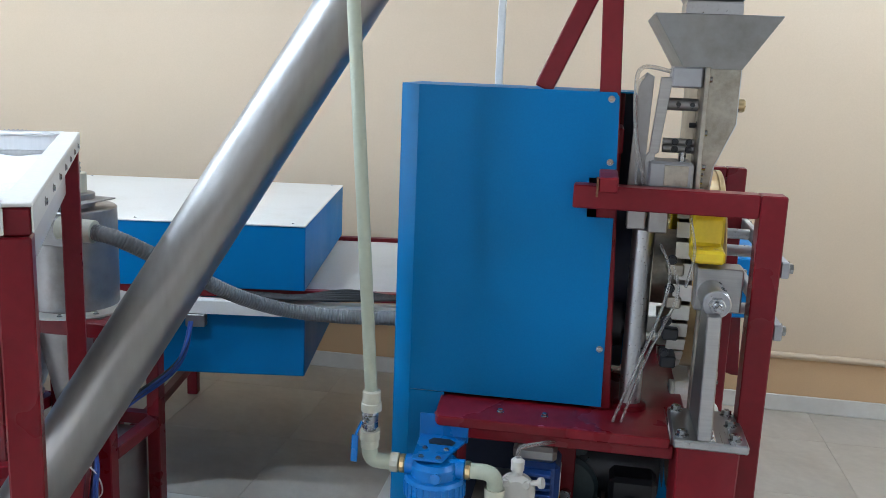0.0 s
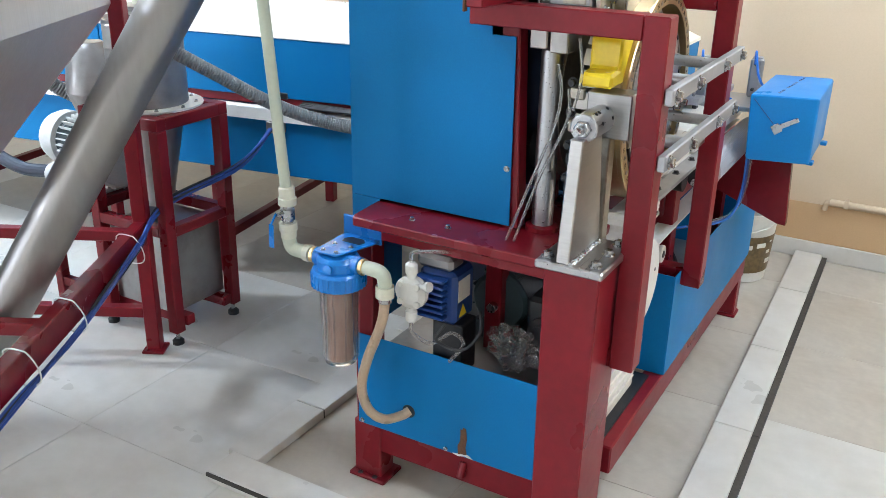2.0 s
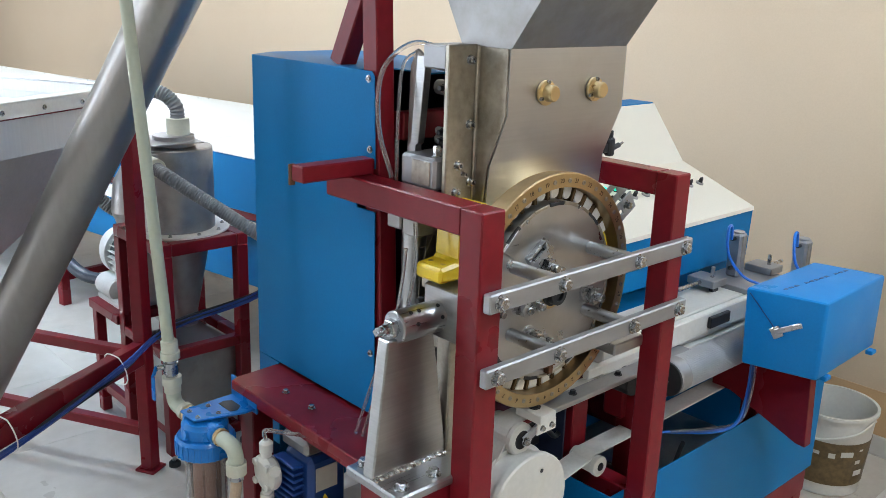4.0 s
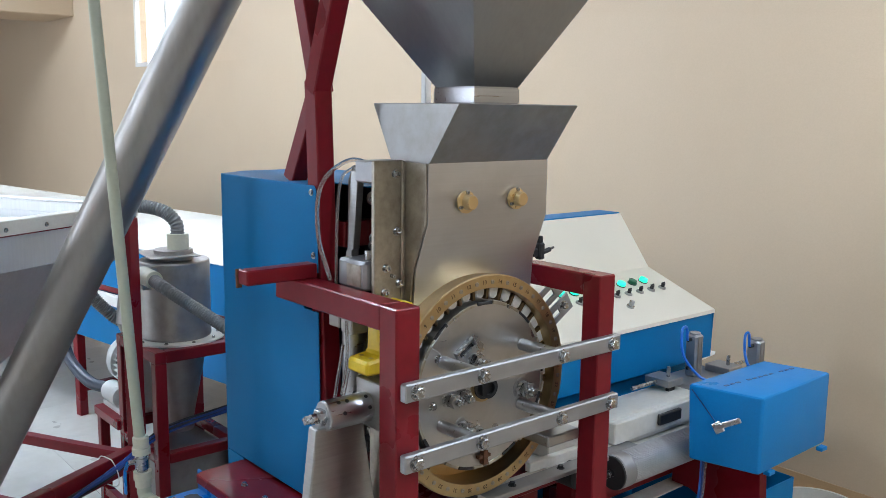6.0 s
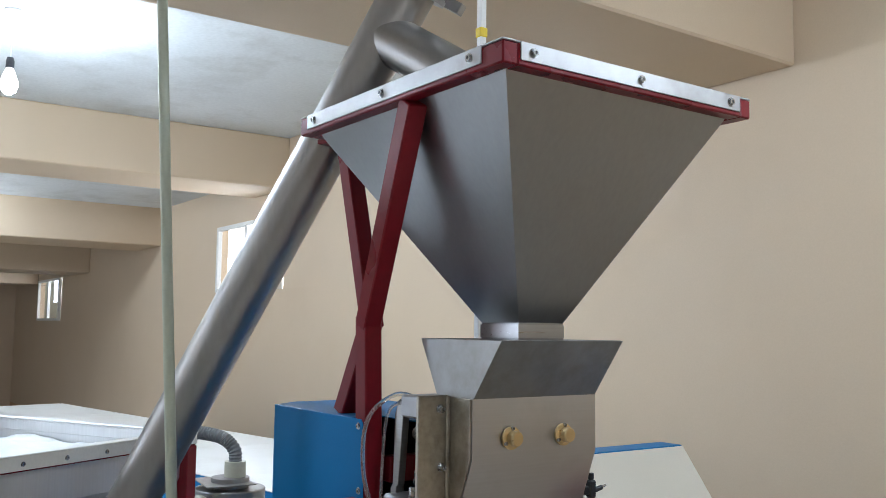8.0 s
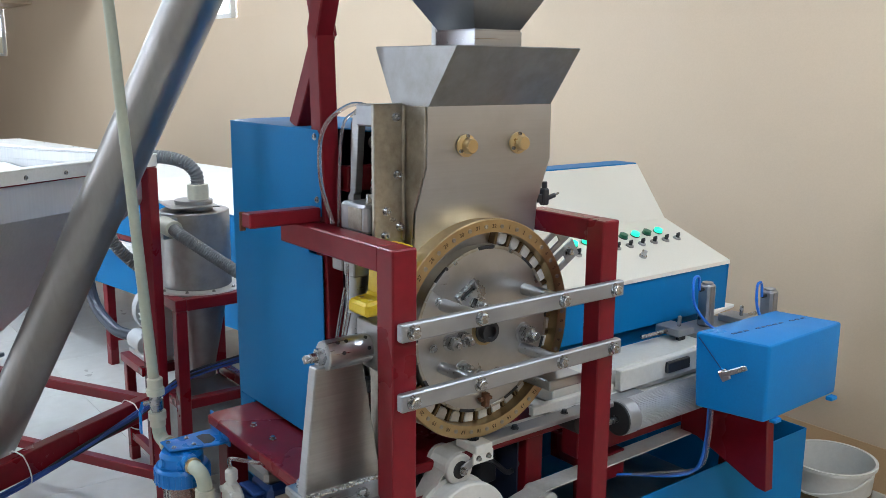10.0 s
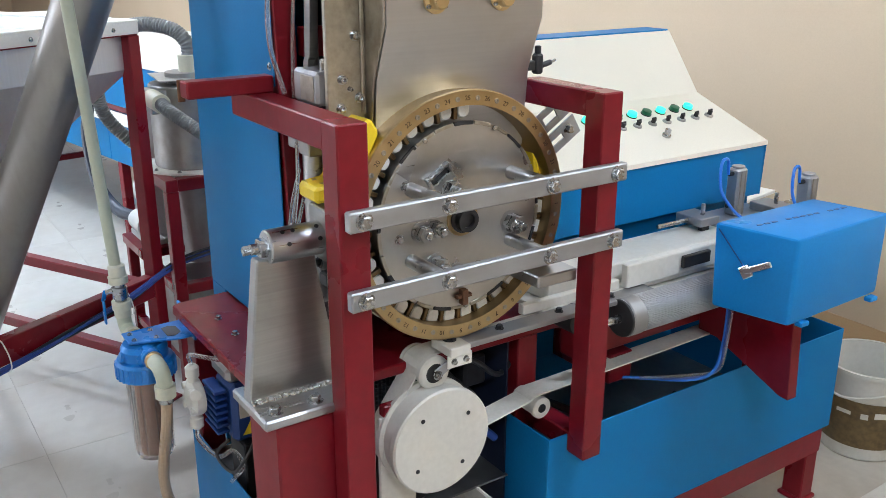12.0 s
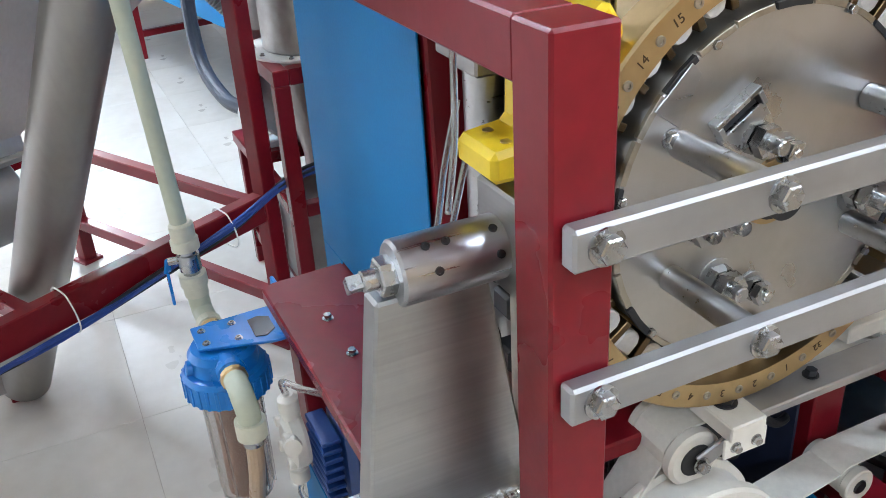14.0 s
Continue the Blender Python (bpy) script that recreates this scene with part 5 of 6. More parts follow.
def water_filter():
    f = thing("water_filter", (-0.28, 1.713, 0.44), "blue-capped water filter with a clear bowl and wound cartridge", "filter")
    cx, cy = -0.28, 1.713
    head = part("head", lathe((cx, cy, 0.672), (0, 0, 1), [(0, 0), (0.066, 0), (0.071, 0.004), (0.071, 0.04), (0.066, 0.048), (0.056, 0.05), (0.056, 0.075), (0.049, 0.086), (0.0, 0.088)], 48), FILTER_BLUE, f, "blue plastic filter head")
    for k in range(28):
        a = 2 * math.pi * k / 28
        part("grip_rib", bar((cx + 0.0715 * math.cos(a), cy + 0.0715 * math.sin(a), 0.675), (cx + 0.0715 * math.cos(a), cy + 0.0715 * math.sin(a), 0.711), 0.006, 0.003, 0.0005, (math.cos(a), math.sin(a), 0)), FILTER_BLUE, head)
    part("vent_button", lathe((cx + 0.01, cy - 0.054, 0.734), (0, -1, 0.2), [(0, 0), (0.013, 0), (0.012, 0.008), (0, 0.01)], 18), FILTER_BLUE, head)
    for s in (-1, 1):
        part("port", lathe((cx, cy, 0.738), (s, 0, 0), [(0, 0.03), (0.024, 0.03), (0.024, 0.068), (0.02, 0.07), (0, 0.07)], 24), FILTER_BLUE, head)
        part("port_ring", lathe((cx + s * 0.070, cy, 0.738), (s, 0, 0), [(0, 0), (0.020, 0), (0.022, 0.003), (0.022, 0.012), (0.018, 0.014), (0, 0.014)], 12), BRASS, head)
    bowl = part("bowl", lathe((cx, cy, 0.445), (0, 0, 1), [(0.0, 0.0), (0.03, 0.0), (0.043, 0.006), (0.046, 0.016), (0.050, 0.222), (0.046, 0.222), (0.0425, 0.018), (0.03, 0.008), (0, 0.006)], 40), CLEAR, f, "clear plastic filter bowl")
    part("cartridge", lathe((cx, cy, 0.458), (0, 0, 1), [(0, 0), (0.031, 0), (0.033, 0.003), (0.033, 0.20), (0, 0.203)], 30), CARTRIDGE, f, "rusty pink wound filter cartridge")
    for k in range(10):
        a = 2 * math.pi * k / 10
        part("bowl_rib", bar((cx + 0.0475 * math.cos(a), cy + 0.0475 * math.sin(a), 0.46), (cx + 0.0505 * math.cos(a), cy + 0.0505 * math.sin(a), 0.66), 0.004, 0.003, 0.0005, (math.cos(a), math.sin(a), 0)), CLEAR, bowl)
    # bracket: top tongue and back plate
    br = part("bracket", merge(prism([(cx - 0.05, 1.675), (cx + 0.02, 1.675), (cx + 0.055, 1.79), (cx + 0.055, 1.825), (cx - 0.055, 1.825), (cx - 0.055, 1.79)], "z", 0.765, 0.770, 0.001), box(cx - 0.06, cx + 0.06, 1.82, 1.827, 0.755, 0.822, 0.002)), FILTER_BLUE, f, "blue painted steel bracket")
    part("slot", prism([(cx - 0.025, 1.765), (cx + 0.03, 1.765), (cx + 0.035, 1.783), (cx + 0.02, 1.80), (cx - 0.02, 1.80), (cx - 0.03, 1.783)], "z", 0.770, 0.7712, 0), BLACK, br)
    for dx, y in ((-0.03, 1.69), (0.01, 1.69), (-0.03, 1.74), (0.02, 1.74)):
        bolt(br, (cx + dx, y, 0.770), (0, 0, 1), 0.005, 0.003, ZINC, True, True, "screw")
    # outlet elbow and drain hose
    e = part("outlet_elbow", hose([(-0.205, cy, 0.738), (-0.165, cy, 0.738), (-0.146, cy, 0.731), (-0.140, cy + 0.002, 0.715), (-0.139, cy + 0.002, 0.688)], 0.0185, 18), PIPE, f)
    part("socket", lathe((-0.139, cy + 0.002, 0.700), (0, 0, -1), [(0, 0), (0.024, 0), (0.024, 0.03), (0, 0.03)], 24), FITTING, e)
    part("hose_clip", lathe((-0.139, cy + 0.002, 0.669), (0, 0, -1), [(0, 0), (0.017, 0), (0.017, 0.014), (0, 0.014)], 16), ZINC, e)
    part("drain_hose", hose([(-0.139, cy + 0.002, 0.657), (-0.150, cy, 0.59), (-0.190, cy - 0.005, 0.48), (-0.210, cy - 0.005, 0.39), (-0.200, cy + 0.01, 0.315), (-0.170, cy + 0.04, 0.277), (-0.142, 1.80, 0.272), (-0.130, 1.820, 0.280)], 0.0135, 14), BROWN_HOSE, f, "cloudy brown drain hose")
    part("hose_hole", lathe((-0.130, 1.8185, 0.280), (0, -1, 0), [(0, 0), (0.02, 0), (0.02, 0.0012), (0, 0.0012)], 20), BLACK, f)


water_filter()


def water_pipe():
    w = thing("water_pipe", (-0.437, 1.713, 0.738), "pale green plastic water pipe with a blue-handled valve", "pipe")
    x, y = -0.437, 1.708
    part("riser", cyl(Vector((-0.433, 1.705, 0.88)), Vector((-0.583, 1.597, CEIL)), 0.0145, 24), PIPE, w)
    part("coupling", lathe((x + 0.003, y - 0.002, 0.914), (0, 0.02, -1), [(0, 0), (0.017, 0), (0.021, 0.004), (0.021, 0.030), (0.024, 0.032), (0.024, 0.050), (0, 0.050)], 24), FITTING, w)
    v = part("ball_valve", lathe((x, y, 0.864), (0, 0.02, -1), [(0, 0), (0.016, 0), (0.016, 0.010), (0.019, 0.012), (0.019, 0.042), (0.015, 0.044), (0.015, 0.052), (0, 0.052)], 18), ZINC, w, "nickel-plated ball valve")
    part("valve_stem", cyl((x, y, 0.842), (x - 0.006, y - 0.034, 0.842), 0.007, 14), ZINC, v)
    part("lever", merge(bar((x - 0.011, y - 0.032, 0.846), (x - 0.025, y - 0.037, 0.812), 0.014, 0.004), bar((x - 0.025, y - 0.037, 0.814), (x - 0.027, y - 0.037, 0.748), 0.016, 0.005)), FILTER_BLUE, v, "blue valve lever")
    part("coupling", lathe((x, y + 0.001, 0.814), (0, 0.02, -1), [(0, 0), (0.024, 0), (0.024, 0.022), (0.021, 0.024), (0.021, 0.042), (0, 0.042)], 24), FITTING, w)
    part("elbow", hose([(x, y + 0.002, 0.785), (x, y + 0.003, 0.762), (x + 0.006, y + 0.004, 0.745), (x + 0.022, y + 0.005, 0.738), (-0.366, 1.713, 0.738)], 0.0185, 18), PIPE, w)
    part("union", lathe((-0.385, 1.713, 0.738), (1, 0, 0), [(0, 0), (0.023, 0), (0.023, 0.018), (0, 0.018)], 12), FITTING, w)


water_pipe()


def feed_hopper():
    h = thing("feed_hopper", (0.297, 2.229, 1.772), "large grey stainless pyramid hopper with a red rim", "hopper")
    x0, x1, y0, y1, z = -0.117, 0.680, 1.857, 2.565, 2.289
    part("cone", skin([rect(x0 + 0.03, x1 - 0.03, y0 + 0.03, y1 - 0.03, z + 0.02), rect(x0 + 0.045, x1 - 0.045, y0 + 0.045, y1 - 0.045, z - 0.01), rect(0.231, 0.364, 2.163, 2.295, 1.832), rect(0.231, 0.364, 2.163, 2.295, 1.772)], True, 0.003), HOPPER_STEEL, h, "dull sheet stainless pyramid with a short neck")
    part("neck_band", skin([rect(0.229, 0.366, 2.161, 2.297, 1.828), rect(0.229, 0.366, 2.161, 2.297, 1.798)], True, 0.002), STEEL_H, h)
    for a in ((x0, x1, y0, y0 + 0.035), (x0, x1, y1 - 0.035, y1), (x0, x0 + 0.035, y0 + 0.035, y1 - 0.035), (x1 - 0.035, x1, y0 + 0.035, y1 - 0.035)):
        part("rim_bar", box(*a, z, z + 0.042, 0.003), RED, h)
    # folded stainless strips clipped over the rim
    for k, a in enumerate(((x0 + 0.04, x1 - 0.06, y0 - 0.003, y0), (x0 + 0.04, x1 - 0.06, y1, y1 + 0.003), (x0 - 0.003, x0, y0 + 0.04, y1 - 0.04), (x1, x1 + 0.003, y0 + 0.04, y1 - 0.04))):
        s = part("rim_strip", box(*a, z + 0.01, z + 0.045, 0.001), SHEET, h, "bright galvanised edge strip")
        long_x = a[1] - a[0] > 0.1
        for t in (0.05, 0.5, 0.95):
            p = (a[0] + (a[1] - a[0]) * t, a[0 + 2] if k == 0 else a[3], z + 0.028) if long_x else ((a[0] if k == 2 else a[1]), a[2] + (a[3] - a[2]) * t, z + 0.028)
            n = ((0, -1, 0), (0, 1, 0), (-1, 0, 0), (1, 0, 0))[k]
            bolt(s, p, n, 0.007, 0.004, ZINC, True, True, "rivet")
    for a in ((x0, x1, y0, y0 + 0.04), (x0, x1, y1 - 0.04, y1), (x0, x0 + 0.04, y0 + 0.04, y1 - 0.04), (x1 - 0.04, x1, y0 + 0.04, y1 - 0.04)):
        part("rim_top", box(*a, z + 0.0425, z + 0.046, 0.001), ALU, h)


feed_hopper()

# axis of the screw conveyor
AUG_A, AUG_D = Vector((-1.525, 1.281, 0.0)), Vector((0.5535, 0.3104, 1.0)).normalized()


def screw_conveyor():
    a = thing("screw_conveyor", (-1.525, 1.281, 0.0), "grey steel screw conveyor tube rising to the hopper", "conveyor")
    top = AUG_A + AUG_D * 3.21
    part("tube", pipe(AUG_A + AUG_D * 0.07, top, 0.070, 0.003, 40), TUBE, a, "long mill-finish steel tube")
    part("seam", bar(AUG_A + AUG_D * 0.2 + Vector((0.0582, 0.036, -0.0132)), top + Vector((0.0582, 0.036, -0.0132)), 0.003, 0.003, 0.0005), TUBE, a)
    part("end_flange", lathe(top - AUG_D * 0.01, AUG_D, [(0, 0), (0.098, 0), (0.098, 0.014), (0, 0.014)], 32), ALU, a)
    for k in range(6):
        ang = 2 * math.pi * k / 6
        d, s, u = frame_to((0, 0, 0), AUG_D)
        bolt(a, top + AUG_D * 0.004 + (s * math.cos(ang) + u * math.sin(ang)) * 0.086, AUG_D, 0.007, 0.01)
    part("drive_motor", lathe(top + AUG_D * 0.004, AUG_D, [(0, 0), (0.05, 0), (0.05, 0.1), (0.07, 0.1), (0.07, 0.25), (0.05, 0.27), (0, 0.27)], 30), MOTOR_GREY, a)
    sp = AUG_A + AUG_D * 3.06
    part("spout", pipe(sp, sp + Vector((0.31, 0.10, -0.20)), 0.066, 0.003, 36), TUBE, a)
    d, s, u = frame_to((0, 0, 0), AUG_D)
    for k in (-1, 1):
        part("flange_angle", bar(top + AUG_D * 0.012 + s * 0.095 * k - u * 0.11, top + AUG_D * 0.012 + s * 0.095 * k + u * 0.11, 0.03, 0.03, 0.002), SHEET, a)
    part("foot_box", box(-1.61, -1.44, 1.21, 1.36, 0.06, 0.2, 0.006), SHEET, a)
    part("foot_stand", box(-1.57, -1.48, 1.25, 1.33, 0.0, 0.06, 0.004), RED, a)
    part("rim_saddle", bar((-0.135, 1.93, 2.29), (-0.20, 2.06, 2.30), 0.04, 0.012), RED, a)


screw_conveyor()


def salt_vat():
    # local x runs along the near side, local y away from the machine
    ang = math.degrees(math.atan2(-0.879, 0.478))
    v = thing("salt_vat", (-1.139, 1.569, 0.0), "stainless salt vat on a red stand, half filled with white salt", "vat", turn=ang, local=True)
    U, V, D, Z = 0.55, 0.67, -1.05, 1.425
    part("basin", skin([rect(-U, V, D, 0.0, Z), rect(-U, V, D, 0.0, Z - 0.16), rect(-0.03, 0.17, -0.45, -0.25, 0.82), rect(-0.03, 0.17, -0.45, -0.25, 0.78)], True, 0.003), VAT_STEEL, v, "sheet stainless tapered basin")
    for a in ((-U - 0.02, V + 0.02, -0.005, 0.035), (-U - 0.02, V + 0.02, D - 0.035, D + 0.005), (-U - 0.035, -U + 0.005, D + 0.006, -0.006), (V - 0.005, V + 0.035, D + 0.006, -0.006)):
        part("rim_bar", box(*a, Z - 0.045, Z - 0.002, 0.003), RED if a[2] == -0.005 else VAT_STEEL, v)
        part("rim_cover", box(a[0] - 0.004, a[1] + 0.004, a[2] - 0.004, a[3] + 0.004, Z - 0.001, Z + 0.006, 0.002), TOP_WHITE if a[2] == -0.005 else VAT_STEEL, v)
    for a in ((-U - 0.02, V + 0.02, 0.036, 0.039), (-U - 0.039, -U - 0.036, D, 0.0), (V + 0.036, V + 0.039, D, 0.0)):
        s = part("rim_strip", box(*a, Z - 0.04, Z, 0.001), TOP_WHITE, v, "pale folded rim strip")
        if a[1] - a[0] > 0.1:
            for k in range(7):
                bolt(s, (-U + 0.09 + k * 0.16, 0.039, Z - 0.022), (0, 1, 0), 0.006, 0.003, ZINC, True, True, "rivet")
    bm = bmesh.new()
    bmesh.ops.create_grid(bm, x_segments=40, y_segments=40, size=0.5)
    for q in bm.verts:
        x, y = q.co.x * (U + V - 0.02) + (V - U) / 2, q.co.y * (-D - 0.02) + D / 2
        q.co = Vector((x, y, Z - 0.06 + 0.05 * noise.noise(Vector((x * 3, y * 3, 0))) + 0.012 * noise.noise(Vector((x * 14, y * 14, 3)))))
    me = finished(bm, "salt_heap")
    me.materials.append(SALT)
    salt = tagged(new("salt_heap", me), "heap of coarse white salt in the vat", "salt", kind="stuff")
    salt.matrix_basis = v.matrix_basis
    for x, y in ((-U + 0.0, 0.01), (V, 0.01), (-U, D), (V, D)):
        leg = part("leg", box(x - 0.025, x + 0.025, y - 0.025, y + 0.025, 0.01, Z - 0.046, 0.003), RED, v)
        part("foot_plate", box(x - 0.04, x + 0.04, y - 0.04, y + 0.04, 0.0, 0.011, 0.002), RED, leg)
    part("brace", box(-U + 0.026, V - 0.026, -0.012, 0.032, 0.435, 0.52, 0.003), RED, v)
    part("brace", box(-U + 0.026, V - 0.026, D - 0.02, D + 0.02, 0.435, 0.49, 0.003), RED, v)
    for x in (-U, V, 0.17):
        part("brace", box(x - 0.02, x + 0.02, D + 0.026, -0.013, 0.44, 0.48, 0.003), RED, v)
    for x in (-U, V):
        part("brace", box(x - 0.02, x + 0.02, D + 0.026, -0.016, 0.14, 0.18, 0.003), RED, v)
    part("outlet_flange", box(-0.06, 0.20, -0.48, -0.22, 0.765, 0.779, 0.002), ALU, v)
    part("paddle_housing", cyl((0.0, -0.35, 0.645), (0.14, -0.35, 0.645), 0.118, 36, 0.004), ALU, v)
    part("paddle_hub", cyl((0.14, -0.35, 0.645), (0.18, -0.35, 0.645), 0.03, 20), ZINC, v)


salt_vat()


def vacuum_unit():
    s = thing("vacuum_stand", (-1.62, 2.3, 0.0), "red steel stand on rubber feet carrying a dust separator and blower", "stand")
    x0, x1, y0, y1, zt = -1.73, -1.335, 2.115, 2.465, 0.872
    for x, y in ((x1 - 0.045, y0), (x1 - 0.045, y1 - 0.045), (x0, y0), (x0, y1 - 0.045)):
        leg = part("leg", box(x, x + 0.045, y, y + 0.045, 0.05, zt - 0.045, 0.003), RED, s)
        part("foot_stem", cyl((x + 0.022, y + 0.022, 0.02), (x + 0.022, y + 0.022, 0.06), 0.008, 12), ZINC, leg)
        part("rubber_foot", lathe((x + 0.022, y + 0.022, 0.0), (0, 0, 1), [(0, 0), (0.022, 0), (0.022, 0.014), (0.014, 0.022), (0, 0.022)], 18), RUBBER, leg)
    for a in ((x0, x1, y0, y0 + 0.045), (x0, x1, y1 - 0.045, y1), (x0, x0 + 0.045, y0 + 0.045, y1 - 0.045), (x1 - 0.045, x1, y0 + 0.045, y1 - 0.045)):
        part("top_rail", box(*a, zt - 0.045, zt, 0.003), RED, s)
    for z in (0.43,):
        part("mid_rail", box(x0 + 0.045, x1 - 0.045, y0, y0 + 0.04, z, z + 0.04, 0.003), RED, s)
        part("mid_rail", box(x0 + 0.045, x1 - 0.045, y1 - 0.04, y1, z, z + 0.04, 0.003), RED, s)
        part("mid_rail", box(x1 - 0.04, x1, y0 + 0.045, y1 - 0.045, z, z + 0.04, 0.003), RED, s)
    # lower shelf for the blower
    for x, y in ((-2.0, y0), (-2.0, y1 - 0.04)):
        part("leg", box(x, x + 0.04, y, y + 0.04, 0.0, 0.46, 0.003), RED, s)
    part("shelf", box(-2.005, x0, y0 - 0.01, y1, 0.461, 0.50, 0.003), RED, s)
    part("low_rail", box(-1.965, x0, y0 + 0.005, y0 + 0.035, 0.10, 0.14, 0.003), RED, s)
    sep = thing("dust_separator", (-1.545, 2.29, 0.872), "galvanised cyclone dust separator with a lidded top", "separator")
    c = (-1.545, 2.29)
    part("flange", lathe((*c, 0.872), (0, 0, 1), [(0.12, 0), (0.19, 0), (0.19, 0.006), (0.12, 0.006)], 40), TOP_WHITE, sep)
    part("drum", cyl((*c, 0.878), (*c, 1.185), 0.138, 44, 0.004), SHEET, sep)
    part("cone", lathe((*c, 0.87), (0, 0, -1), [(0.118, 0), (0.116, 0.05), (0.06, 0.33), (0.06, 0.38), (0, 0.38)], 40), SHEET, sep)
    part("lid_plate", merge(prism([(c[0] - 0.14, c[1] - 0.10), (c[0] + 0.10, c[1] - 0.13), (c[0] + 0.12, c[1] + 0.06), (c[0] - 0.12, c[1] + 0.09)], "z", 1.205, 1.209, 0.001), cyl((*c, 1.185), (*c, 1.225), 0.075, 28)), SHEET, sep)
    part("inlet_box", box(c[0] - 0.02, c[0] + 0.09, c[1] - 0.165, c[1] - 0.10, 1.09, 1.175, 0.004), SHEET, sep)
    part("outlet_pipe", cyl((c[0], c[1] + 0.02, 1.21), (c[0], c[1] + 0.02, 1.285), 0.042, 26), FITTING, sep)
    part("inlet_pipe", cyl((c[0] + 0.06, c[1] - 0.15, 1.145), (c[0] + 0.17, c[1] - 0.15, 1.14), 0.034, 24), FITTING, sep)
    for k in range(10):
        a = 2 * math.pi * k / 10
        bolt(sep, (c[0] + 0.165 * math.cos(a), c[1] + 0.165 * math.sin(a), 0.878), (0, 0, 1), 0.006, 0.005)
    b = thing("collecting_box", (-1.52, 2.3, 0.10), "grey galvanised collecting box under the separator", "box")
    part("body", box(-1.69, -1.385, 2.16, 2.43, 0.105, 0.425, 0.006), SHEET, b)
    part("door_handle", hose([(-1.70, 2.155, 0.38), (-1.72, 2.14, 0.36), (-1.72, 2.14, 0.24), (-1.70, 2.155, 0.22)], 0.007), BLACK, b)
    part("support", box(-1.73, -1.335, 2.17, 2.21, 0.065, 0.104, 0.002), RED, b)
    part("support", box(-1.73, -1.335, 2.37, 2.41, 0.065, 0.104, 0.002), RED, b)
    m = thing("blower", (-1.87, 2.28, 0.50), "light grey side-channel blower with a finned motor", "blower")
    part("base", box(-1.99, -1.76, 2.14, 2.44, 0.50, 0.525, 0.004), MOTOR_GREY, m)
    vol = part("volute", lathe((-1.80, 2.29, 0.67), (1, 0, 0), [(0, 0), (0.145, 0), (0.155, 0.01), (0.155, 0.065), (0.145, 0.075), (0.06, 0.085), (0, 0.085)], 40), MOTOR_GREY, m)
    for k in range(24):
        a = 2 * math.pi * k / 24
        part("cooling_rib", bar((-1.80, 2.29 + 0.157 * math.cos(a), 0.67 + 0.157 * math.sin(a)), (-1.735, 2.29 + 0.157 * math.cos(a), 0.67 + 0.157 * math.sin(a)), 0.006, 0.012, 0.001, (0, math.cos(a), math.sin(a))), MOTOR_GREY, vol)
    mot = part("motor_body", cyl((-2.02, 2.29, 0.67), (-1.80, 2.29, 0.67), 0.085, 32, 0.004), DARK_MOTOR, m)
    for k in range(26):
        a = 2 * math.pi * k / 26
        part("fin", bar((-1.98, 2.29 + 0.094 * math.cos(a), 0.67 + 0.094 * math.sin(a)), (-1.82, 2.29 + 0.094 * math.cos(a), 0.67 + 0.094 * math.sin(a)), 0.004, 0.02, 0.0005, (0, math.cos(a), math.sin(a))), MOTOR_GREY, mot)
    part("fan_cover", lathe((-2.0, 2.29, 0.67), (-1, 0, 0), [(0, 0), (0.108, 0), (0.108, 0.05), (0.095, 0.085), (0, 0.095)], 36), MOTOR_GREY, m)
    part("silencer", lathe((-1.86, 2.18, 0.555), (-1, 0, 0), [(0, 0), (0.045, 0), (0.045, 0.14), (0.038, 0.15), (0, 0.15)], 24), MOTOR_GREY, m)
    part("inlet_sack", lathe((-1.78, 2.24, 0.82), (0, 0, 1), [(0, 0), (0.07, 0), (0.10, 0.08), (0.085, 0.2), (0.05, 0.26), (0, 0.26)], 22), SHEET, m, "crumpled foil wrapping round the inlet")
    h = thing("suction_hose", (-1.3, 2.5, 0.9), "ribbed grey plastic suction hose from the separator", "hose")
    part("tube", hose([(-1.38, 2.14, 1.14), (-1.30, 2.15, 1.12), (-1.18, 2.25, 1.03), (-1.05, 2.38, 0.92), (-0.92, 2.5, 0.85), (-0.75, 2.55, 0.83), (-0.55, 2.55, 0.84), (-0.40, 2.55, 0.84)], 0.0235, 16, 8, 0.04, 0.009), GREY_HOSE, h)
    h = thing("suction_hose", (-1.6, 2.3, 1.3), "ribbed grey plastic hose bent over the separator lid", "hose")
    part("tube", hose([(-1.545, 2.31, 1.28), (-1.55, 2.305, 1.33), (-1.585, 2.265, 1.375), (-1.67, 2.18, 1.39), (-1.78, 2.09, 1.35), (-1.86, 2.05, 1.24), (-1.90, 2.06, 1.05), (-1.88, 2.15, 0.92), (-1.80, 2.24, 0.85)], 0.026, 14, 8, 0.07, 0.011), GREY_HOSE, h)
    h = thing("exhaust_hose", (-2.3, 2.2, 0.5), "smooth blue-black exhaust hose hanging from the blower", "hose")
    part("tube", hose([(-1.90, 2.19, 0.56), (-2.02, 2.17, 0.56), (-2.15, 2.13, 0.57), (-2.32, 2.10, 0.66), (-2.40, 2.10, 0.85), (-2.38, 2.12, 1.02)], 0.026, 14, 8), DARK_HOSE, h)


vacuum_unit()


